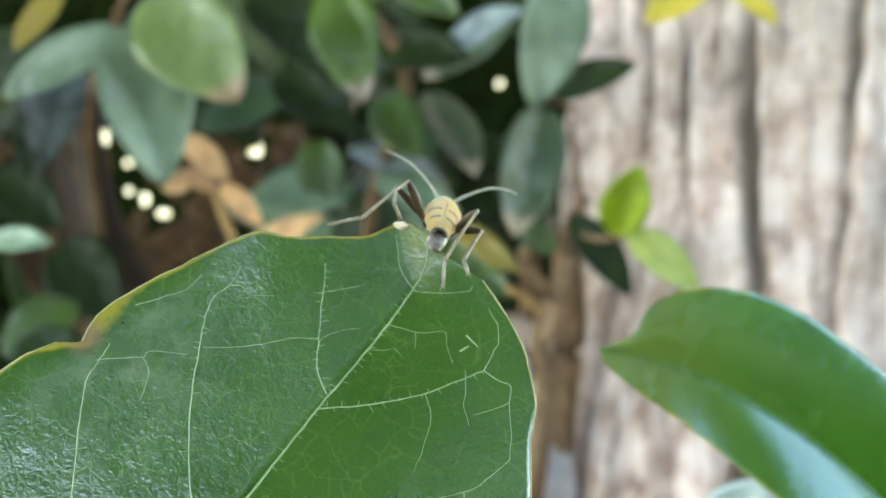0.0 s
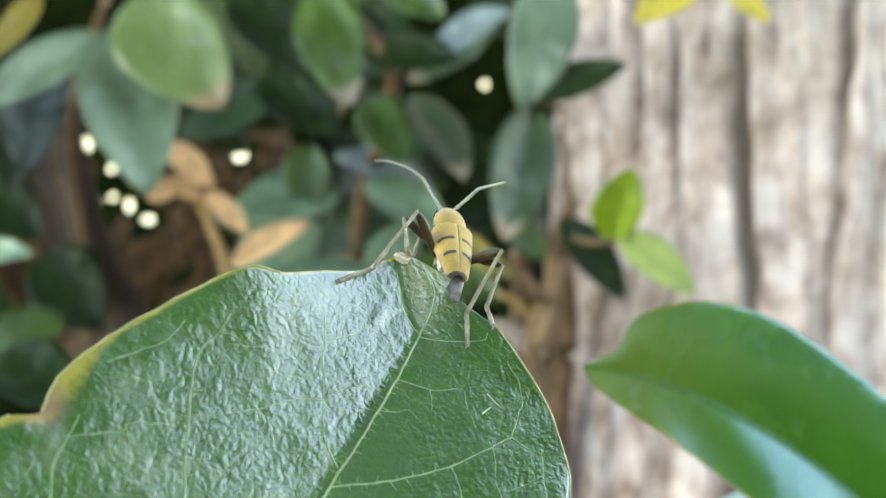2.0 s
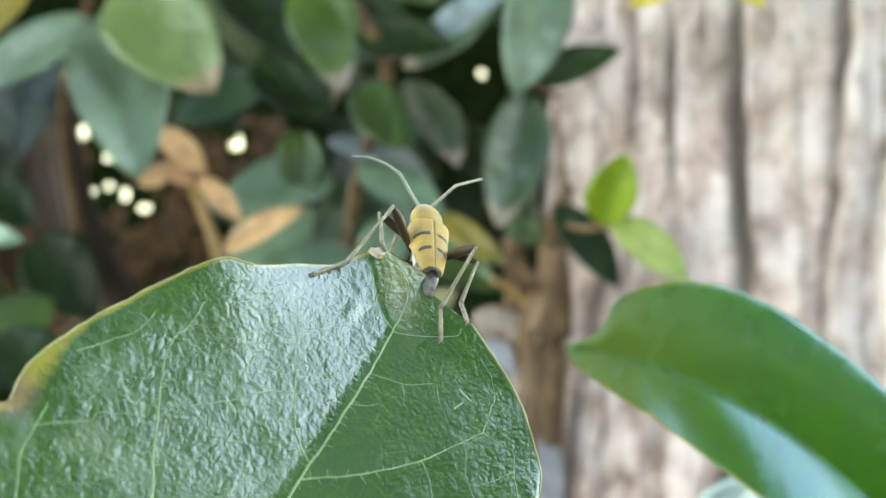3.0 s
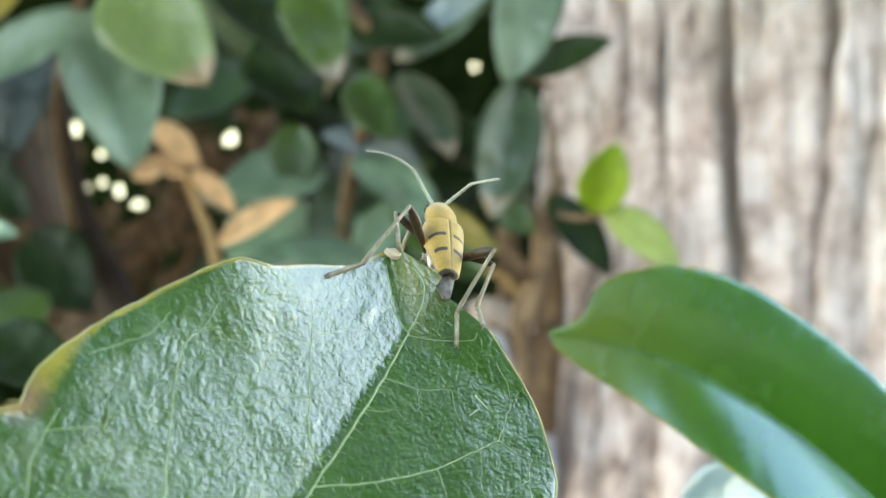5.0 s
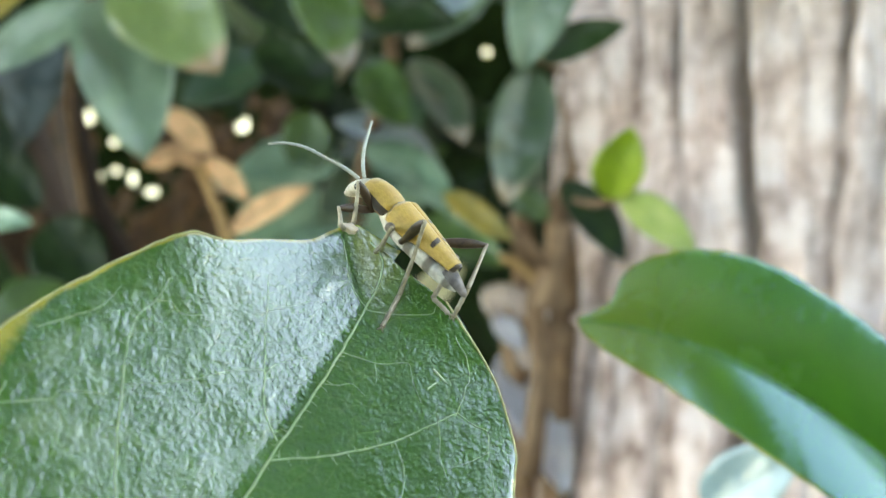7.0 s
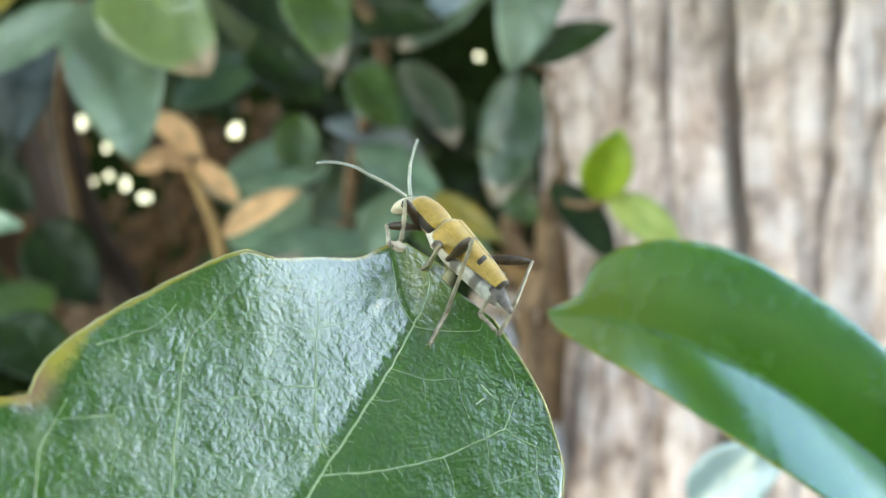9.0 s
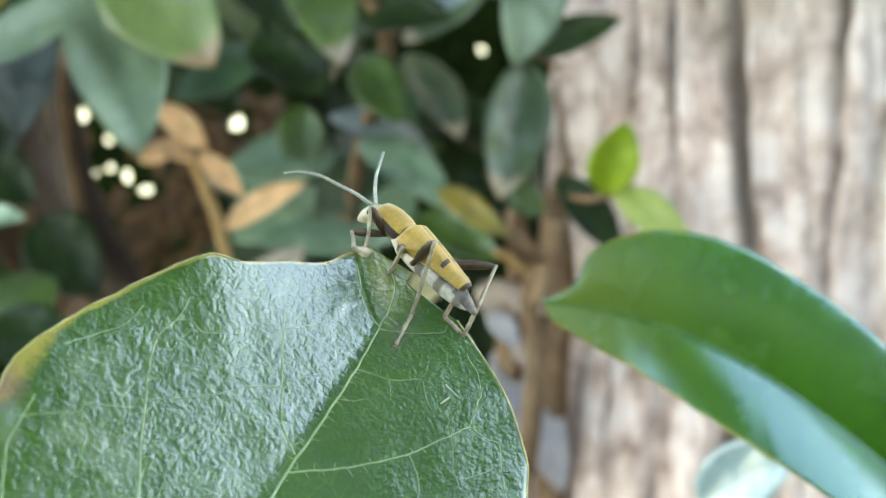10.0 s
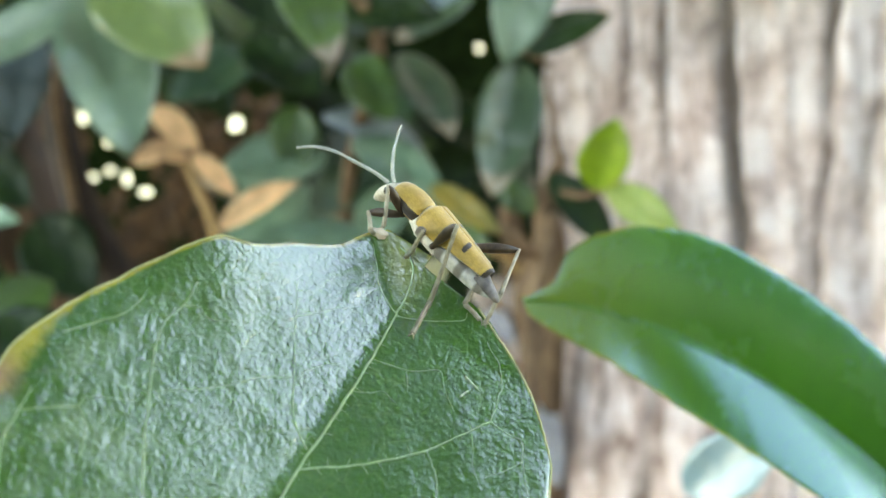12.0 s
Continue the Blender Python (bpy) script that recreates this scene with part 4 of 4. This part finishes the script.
LEAF_ROWS = [
    (0, pose(-0.01034, 0.07940, 1.28852, 55.48, 32.84, -11.15)),
    (0.2, pose(-0.01448, 0.07732, 1.29172, 51.03, 31.26, -13.34)),
    (0.5, pose(-0.01452, 0.08185, 1.28989, 51.35, 32.33, -11.28)),
    (1, pose(-0.01737, 0.08080, 1.29147, 50.73, 31.87, -12.06)),
    (1.2, pose(-0.01879, 0.08381, 1.29204, 51.07, 31.21, -11.80)),
    (1.5, pose(-0.00744, 0.07206, 1.28536, 59.64, 35.04, 7.73)),
    (1.8, pose(-0.00585, 0.07248, 1.28534, 60.17, 37.45, 8.25)),
    (2, pose(-0.00839, 0.07215, 1.28707, 61.63, 36.84, 9.41)),
    (2.5, pose(-0.00746, 0.07382, 1.28520, 60.68, 37.28, 8.73)),
    (3, pose(-0.00855, 0.07427, 1.28545, 60.88, 37.64, 9.15)),
    (5, pose(-0.00675, 0.06985, 1.28329, 62.65, 39.19, 11.24)),
    (5.5, pose(-0.00610, 0.06932, 1.28290, 63.14, 39.42, 11.82)),
    (6, pose(-0.00599, 0.06872, 1.28358, 63.14, 39.42, 11.44)),
    (6.5, pose(-0.00902, 0.07030, 1.28374, 61.90, 39.04, 10.61)),
    (7, pose(-0.01088, 0.07082, 1.28470, 61.03, 38.89, 11.04)),
    (9, pose(-0.00594, 0.07076, 1.28263, 60.56, 38.89, 8.85)),
    (9.5, pose(-0.00813, 0.07131, 1.28263, 58.03, 38.42, 6.26)),
    (10, pose(-0.00972, 0.07471, 1.28206, 56.61, 38.21, 6.91)),
    (10.5, pose(-0.00962, 0.07271, 1.28300, 57.87, 38.11, 8.53)),
    (11, pose(-0.00675, 0.07254, 1.28267, 58.59, 38.87, 7.21)),
    (11.5, pose(-0.00599, 0.06924, 1.28315, 59.79, 39.24, 7.67)),
    (12, pose(-0.00501, 0.06869, 1.28261, 59.89, 39.50, 9.12)),
]


# ---- the second leaf, beside the trunk ----
# half heights of the blade over and under its midrib (mm from the tip)
UPPER = [(0, 0.3), (2, 1.2), (4.8, 3.2), (6.6, 7.0), (8.4, 8.8), (10.7, 10.4), (16.9, 13.8), (24.5, 16.4), (30.7, 17.6), (36.3, 18.1), (41.4, 18.7), (48, 19), (58, 17), (68, 11), (76, 0.3)]
LOWER = [(0, 0.3), (0.6, 1.8), (4, 4.2), (11.7, 7.3), (17, 9.2), (22.5, 10.7), (29.6, 11.5), (45, 12), (60, 10), (70, 5), (76, 0.3)]


def side_leaf():
    root = tagged(new("broad_leaf"), "smooth green leaf folded along its midrib, sky gleam on it", "leaf")

    def rib_at(s):
        far = 1 + 0.12 * s / 150
        return Vector((s * far, 0.12 * s, -(0.141 * s + 0.0099 * s * s) * far))

    bm = bmesh.new()
    margin, yellowish = bm.verts.layers.float.new("margin"), bm.verts.layers.float.new("yellowish")
    nu, nv = 100, 18
    grid = []
    for i in range(nu + 1):
        s = 76 * (i / nu) ** 1.35
        upper, lower = curve_at(UPPER, s), curve_at(LOWER, s)
        # the lower half turns from upright by the tip to face the sky
        lean = 0.1 + 0.95 * min(1.0, max(0.0, (s - 10) / 30))
        row = []
        for j in range(-nv, nv + 1):
            t = abs(j) / nv
            w = upper if j > 0 else lower
            p = rib_at(s) + (Vector((0, -0.06, 1.0)) if j > 0 else Vector((0, -lean, -1.0))) * w * t
            # the upper half bows away at its margin
            p.y += (2.2 * t ** 2.5 * min(1, w / 12) * min(1, s / 22) if j > 0 else 0.0)
            p += Vector((0, 0.5, 0.1)) * 0.25 * noise.noise((s * 0.06, j * 0.08, 2))
            p.z += 0.25 * t * noise.noise((s * 0.5, 3, 7))
            vert = bm.verts.new(p * MM)
            vert[margin] = max(0, 1 - (1 - t) * w / 1.2) * (0.7 if j > 0 or s > 30 else 0.95)
            # yellower the nearer to the tip
            vert[yellowish] = 0.5 * math.exp(-(s / 17) ** 2)
            row.append(vert)
        grid.append(row)
    for a, b in zip(grid, grid[1:]):
        for j in range(2 * nv):
            bm.faces.new((a[j], b[j], b[j + 1], a[j + 1]))
    bmesh.ops.recalc_face_normals(bm, faces=bm.faces[:])
    thicken(bm, (0.0001, 0.0004, 0))
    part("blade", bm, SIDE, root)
    rib = [(rib_at(s) + Vector((0, -0.1, 0))) * MM for s in (0, 8, 16, 24, 34, 46, 60, 76, 86)]
    part("midrib", tube(bmesh.new(), rib, [0.0001, 0.00025, 0.0005], 7, 40), SIDE, root)
    return root


side_thing = side_leaf()
SIDE_ROWS = [
    (0, pose(0.02003, 0.14226, 1.28655, 0, 0.0, 0)),
    (0.5, pose(0.01631, 0.14410, 1.28696, 0, 0.0, 0)),
    (1, pose(0.01522, 0.14458, 1.28611, 0, 0.0, 0)),
    (1.5, pose(0.01817, 0.14494, 1.28547, 0, 0.0, 0)),
    (2, pose(0.01779, 0.14867, 1.28581, 0, -0.8, 0)),
    (2.5, pose(0.01708, 0.15000, 1.28570, 0, -1.5, 0)),
    (3, pose(0.01755, 0.15067, 1.28559, 0, -1.6, 0)),
    (5, pose(0.01620, 0.14785, 1.28495, 0, -1.9, 0)),
    (5.5, pose(0.01772, 0.14789, 1.28560, 0, -2.0, 0)),
    (6, pose(0.01680, 0.14691, 1.28516, 0, -2.3, 0)),
    (6.5, pose(0.01708, 0.14834, 1.28559, 0, -2.7, 0)),
    (7, pose(0.01791, 0.14952, 1.28512, 0, -3.0, 0)),
    (9, pose(0.01606, 0.14825, 1.28565, 0, -4.0, 0)),
    (9.5, pose(0.01512, 0.14853, 1.28481, 0, -4.0, 0)),
    (10, pose(0.01388, 0.15095, 1.28613, 0, -4.0, 0)),
    (10.5, pose(0.01125, 0.15085, 1.28631, 0, -4.0, 0)),
    (11, pose(0.01477, 0.15092, 1.28540, 0, -4.0, 0)),
    (11.5, pose(0.01430, 0.14968, 1.28566, 0, -4.0, 0)),
    (12, pose(0.01443, 0.14904, 1.28569, 0, -4.0, 0)),
]


# ---- the beetle ----
def loft(sections, n=20, power=2.0, flank=None):
    """Closed body from rings: (x, half width, up, down, height of the middle), mm. flank: heights between which it is dark."""
    bm = bmesh.new()
    band = bm.verts.layers.float.new("band")
    rings = []
    for x, w, hu, hd, z in sections:
        ring = []
        for j in range(n):
            q = 2 * math.pi * j / n
            c, s = math.cos(q), math.sin(q)
            c, s = math.copysign(abs(c) ** (2 / power), c), math.copysign(abs(s) ** (2 / power), s)
            vert = bm.verts.new((x * MM, c * w * MM, (z + s * (hu if s > 0 else hd)) * MM))
            if flank:
                vert[band] = 1.0 if flank[0] < s < flank[1] else 0.0
            ring.append(vert)
        rings.append(ring)
    for r0, r1 in zip(rings, rings[1:]):
        for j in range(n):
            bm.faces.new((r0[j], r0[(j + 1) % n], r1[(j + 1) % n], r1[j]))
    bm.faces.new(rings[0][::-1])
    bm.faces.new(rings[-1])
    bmesh.ops.recalc_face_normals(bm, faces=bm.faces[:])
    return bm


def wing_case(side):
    bm = bmesh.new()
    band = bm.verts.layers.float.new("band")
    nx, nq = 60, 16
    rows = []
    for i in range(nx + 1):
        s = i / nx
        x = 2.1 - 6.9 * s
        w = 1.72 * (1 - 0.12 * s - 0.40 * s ** 2) * min(1, (0.25 + s * 9) ** 0.5) * (1 if s < 0.93 else 1 - 0.5 * ((s - 0.93) / 0.07) ** 2)
        hgt = 1.48 * (1 - 0.25 * s ** 2) * min(1, (0.45 + s * 7) ** 0.5)
        row = []
        for j in range(nq + 1):
            q = radians(-1 + (94 - 26 * max(0.0, s - 0.35) / 0.65) * j / nq)
            y = w * max(0.002, math.sin(q)) ** 0.8 if q < math.pi / 2 else w * (1 - 0.12 * (q - math.pi / 2) ** 2)
            z = hgt * math.copysign(abs(math.cos(q)) ** 0.75, math.cos(q))
            v = bm.verts.new((x * MM, side * y * MM, z * MM))
            t = j / nq
            # dark bar near the middle, a second behind it, dark end; none reach the suture's front
            k = 0.0
            for c, wd, t0, t1 in ((0.0, 0.03, 0.0, 0.9), (0.38, 0.034, 0.08, 0.78), (0.64, 0.034, 0.10, 0.72)):
                slope = c + 0.05 * (t - 0.4)
                inside = 1 if t0 <= t <= t1 else 0.25
                k = max(k, inside * math.exp(-((s - slope) / wd) ** 2))
            k = max(k, 1.0 if s > 0.955 else 0.0)
            v[band] = k
            row.append(v)
        rows.append(row)
    for a, b in zip(rows, rows[1:]):
        for j in range(nq):
            bm.faces.new((a[j], a[j + 1], b[j + 1], b[j]))
    bmesh.ops.recalc_face_normals(bm, faces=bm.faces[:])
    thicken(bm, (0, 0, -0.00012))
    return bm


# body poses on the leaf (metres, degrees): seen from behind, then turned side on
BODY_A = pose(-0.00084, 0.02103, -0.00235, -6.8, 28.4, 108.0)
BODY_B = pose(-0.00020, 0.01902, 0.00046, 28.0, 16.5, 155.1)
# and at the start, while the leaf still swings
BODY_START = pose(-0.00186, 0.02010, -0.00254, 4.1, 38.9, 112.3)
BODY_SWING = pose(-0.00247, 0.02055, -0.00220, 4.9, 29.6, 121.1)
# legs: name, hip on the body (mm), then knee, ankle and toe in the first pose and in the second, all in the body's space
LEGS = [
    ("hind_leg", (-0.33, 1.08, -0.79), ((-0.87, 3.98, 3.00), (-5.87, 6.66, 0.23), (-7.27, 8.93, -0.65)), ((-1.85, 3.72, 2.93), (-3.40, 2.32, -3.03), (-4.59, 3.93, -4.98))),
    ("hind_leg", (-0.44, -1.15, -0.78), ((-3.63, -2.56, 3.37), (-6.81, -1.10, -0.81), (-8.61, -1.62, -2.30)), ((-3.54, -4.87, 1.68), (-6.17, -0.36, 0.12), (-6.83, -0.12, -2.16))),
    ("middle_leg", (1.21, 1.17, -0.85), ((-1.22, 4.82, 2.26), (-4.37, 4.48, 1.77), (-3.13, 3.63, 0.27)), ((-0.91, 5.49, 1.52), (-0.42, 3.59, -1.02), (0.30, 2.18, -2.45))),
    ("middle_leg", (1.21, -1.04, -0.98), ((-2.33, -3.60, 1.23), (-5.68, -2.73, -0.60), (-7.01, -3.38, -1.15)), ((-3.38, -2.01, 0.42), (-4.93, 0.60, -2.04), (-6.43, 0.05, -2.19))),
    ("front_leg", (3.10, 0.80, -1.00), ((5.44, 1.38, -2.40), (5.06, 1.29, -5.29), (5.10, 1.30, -6.03)), ((4.76, 2.48, 0.47), (2.99, 2.62, -1.83), (2.74, 3.06, -2.37))),
    ("front_leg", (3.19, -0.36, -1.04), ((6.54, -1.14, -3.59), (7.01, -0.97, -5.09), (5.79, -0.91, -5.43)), ((4.04, 3.82, -1.47), (2.70, 4.51, -1.94), (2.79, 3.38, -2.50))),
]
# turn of the inner and outer half of each antenna (degrees): while the leaf swings, in the first pose and in the second
FEELER_TURNS = {
    1: ((6, -29, 58), (1, -26, 68), (100, -26, 64), (-46, -22, 66), (-6, 1, 36), (-66, -1, 24)),
    -1: ((23, -35, -49), (43, -28, -48), (-76, -57, -85), (-20, -45, -126), (-103, -9, -39), (-121, 17, -60)),
}


def aim(at, way, pole):
    """A pose at a place, with x along way and z near pole."""
    x = Vector(way).normalized()
    z = Vector(pole)
    z = (z - x * z.dot(x)).normalized()
    y = z.cross(x)
    m = Matrix((x, y, z)).transposed().to_4x4()
    m.translation = Vector(at)
    return m


def chain(joints, lengths):
    """Poses of a leg's three pieces, each of its own length, through the given joints (mm)."""
    at, out = Vector(joints[0]), []
    for a, b, length in zip(joints, joints[1:], lengths):
        way = (Vector(b) - at).normalized()
        out.append(aim(at * MM, way, (0.2, 0.1, 1.0)))
        at = at + way * length
    return out


def jointed(points, r0, r1, joints):
    """A feeler or foot in short joints, each a little wider towards its end."""
    radii = []
    for k in range(joints):
        r = (r0 + (r1 - r0) * k / joints) * MM
        radii += [r * 0.85, r, r * 1.15, r * 1.12]
    return tube(bmesh.new(), points, radii, 8, joints * 6)


def beetle():
    root = tagged(new("beetle"), "slender yellow longhorn beetle with dark wing bars, on the leaf tip", "beetle")
    part("abdomen", loft([(-5.7, 0.15, 0.1, 0.1, -0.55), (-5.4, 0.42, 0.3, 0.3, -0.5), (-4.9, 0.68, 0.45, 0.5, -0.5), (-4, 0.88, 0.5, 0.8, -0.4), (-2, 1.12, 0.6, 1.1, -0.3), (0, 1.2, 0.6, 1.3, -0.3), (1.6, 1.15, 0.6, 1.3, -0.3), (2.6, 1.0, 0.6, 1.0, -0.2)], 22), BELLY, root, "pale downy underside")
    part("tail", loft([(-6.55, 0.12, 0.1, 0.1, -0.25), (-6.3, 0.36, 0.22, 0.25, -0.2), (-5.6, 0.50, 0.40, 0.4, -0.1), (-4.7, 0.64, 0.62, 0.5, -0.05), (-4.2, 0.68, 0.66, 0.5, 0)], 18), TAIL, root, "dark and silvery grey tail end")
    for side in (1, -1):
        part("wing_case", wing_case(side), SHELL, root)
    part("pronotum", loft([(1.95, 0.9, 0.8, 0.8, 0.0), (2.1, 1.16, 1.02, 1.0, 0.0), (2.4, 1.3, 1.1, 1.05, 0.0), (3.0, 1.40, 1.14, 1.1, 0.0), (3.8, 1.36, 1.12, 1.05, -0.02), (4.5, 1.2, 1.0, 0.95, -0.08), (4.95, 0.98, 0.85, 0.85, -0.12), (5.1, 0.8, 0.7, 0.75, -0.15)], 32, 2.0, (-0.58, 0.10)), COLLAR, root, "rounded yellow pronotum")
    head = part("head", loft([(4.7, 0.8, 0.7, 0.9, -0.25), (5.1, 0.95, 0.75, 1.1, -0.4), (5.6, 0.92, 0.7, 1.3, -0.65), (6.05, 0.7, 0.5, 1.25, -1.0), (6.3, 0.4, 0.3, 0.9, -1.35)], 20), HEAD, root, "small downy head")
    for side in (1, -1):
        bm = bmesh.new()
        bmesh.ops.create_icosphere(bm, subdivisions=2, radius=1)
        for v in bm.verts:
            v.co = (Vector((v.co.x * 0.28, v.co.y * 0.18, v.co.z * 0.42)) + Vector((5.4, side * 0.88, -0.5))) * MM
        part("eye", bm, EYE, head)
    feelers, legs = [], []
    for side in (1, -1):
        inner = [Vector((x, y * side, z)) * MM for x, y, z in ((0, 0, 0), (1.5, 0.1, 0.12), (3.2, 0.4, 0.1))]
        outer = [Vector((x, y * side, z)) * MM for x, y, z in ((0, 0, 0), (1.4, 0.3, -0.05), (2.8, 1.0, -0.2), (3.8, 1.9, -0.4))]
        one = part("antenna", jointed(inner, 0.145, 0.125, 6), FEELER, root)
        two = part("antenna_tip", jointed(outer, 0.12, 0.10, 8), FEELER, root)
        feelers.append((one, two, side, inner[-1]))
    for name, hip, first, second in LEGS:
        lf, lt, ls = (math.dist(p, q) for p, q in zip((hip, *first), first))
        thick = 1.15 if name == "hind_leg" else 1.0
        bm = tube(bmesh.new(), [(0, 0, 0), (lf * 0.3 * MM, 0, 0), (lf * 0.72 * MM, 0, 0.00006), (lf * MM, 0, 0)], [0.0002 * thick, 0.00018 * thick, 0.00030 * thick, 0.00036 * thick, 0.0003 * thick, 0.00016], 9, 22)
        femur = part(name, bm, LEG_DARK, root, "dark swollen femur")
        bm = tube(bmesh.new(), [(-0.00008, 0, 0), (lt * 0.5 * MM, 0, 0.00006), (lt * MM, 0, 0)], [0.00015, 0.00014, 0.00016, 0.00019], 8, 14)
        shin = part("shin", bm, LEG_PALE, root, "pale slender shin")
        bm = jointed([(0, 0, 0), (ls * 0.5 * MM, 0, 0.00003), (ls * MM, 0, 0)], 0.17, 0.17, 4)
        for s in (1, -1):
            tube(bm, [(ls * MM, 0, 0), ((ls + 0.2) * MM, s * 0.00014, 0.00004), ((ls + 0.3) * MM, s * 0.00024, -0.0001)], [0.00006, 0.00003], 5, 5)
        foot = part("foot", bm, LEG_PALE, root)
        legs.append(((femur, shin, foot), (hip, *first), (hip, *second), (lf, lt, ls)))
    return root, feelers, legs


beetle_thing, feelers, legs = beetle()


# ---- what moves ----
def between(rows, t):
    """The pose at a time of its rows, or between two."""
    for (t0, m0), (t1, m1) in zip(rows, rows[1:]):
        if t <= t1:
            return m0.lerp(m1, (t - t0) / (t1 - t0))
    return rows[-1][1]


TURN = 6.0


def motions():
    walk(leaf_thing, LEAF_ROWS)
    walk(side_thing, SIDE_ROWS)
    stands = [(0.0, BODY_START), (0.2, BODY_SWING), (1.2, BODY_SWING), (1.5, BODY_A), (TURN, BODY_A), (TURN + 0.1, BODY_B), (12.0, BODY_B)]
    times = sorted({t for t, _ in LEAF_ROWS} | {TURN + 0.05, TURN + 0.1, TURN + 0.2})
    rows = [(t, between(LEAF_ROWS, t) @ between(stands, t)) for t in times]
    walk(beetle_thing, rows)
    for pieces, first, second, lengths in legs:
        for ob, a, b in zip(pieces, chain(first, lengths), chain(second, lengths)):
            walk(ob, [(0, a), (TURN, a), (TURN + 0.05, a.lerp(b, 0.5)), (TURN + 0.1, b), (12, b)])
    for one, two, side, end in feelers:
        base = Matrix.Translation(Vector((5.95, 0.36 * side, -0.3)) * MM)
        turns = [pose(0, 0, 0, *q) for q in FEELER_TURNS[side]]
        inner = [base @ q for q in turns[::2]]
        outer = [Matrix.Translation(m @ end) @ q for m, q in zip(inner, turns[1::2])]
        for ob, (o, a, b) in ((one, inner), (two, outer)):
            rows = [(0, o), (1.2, o), (1.3, o.lerp(a, 0.35)), (1.4, o.lerp(a, 0.7)), (1.5, a)]
            walk(ob, rows + [(TURN, a), (TURN + 0.05, a.lerp(b, 0.5)), (TURN + 0.1, b), (12, b)])


motions()
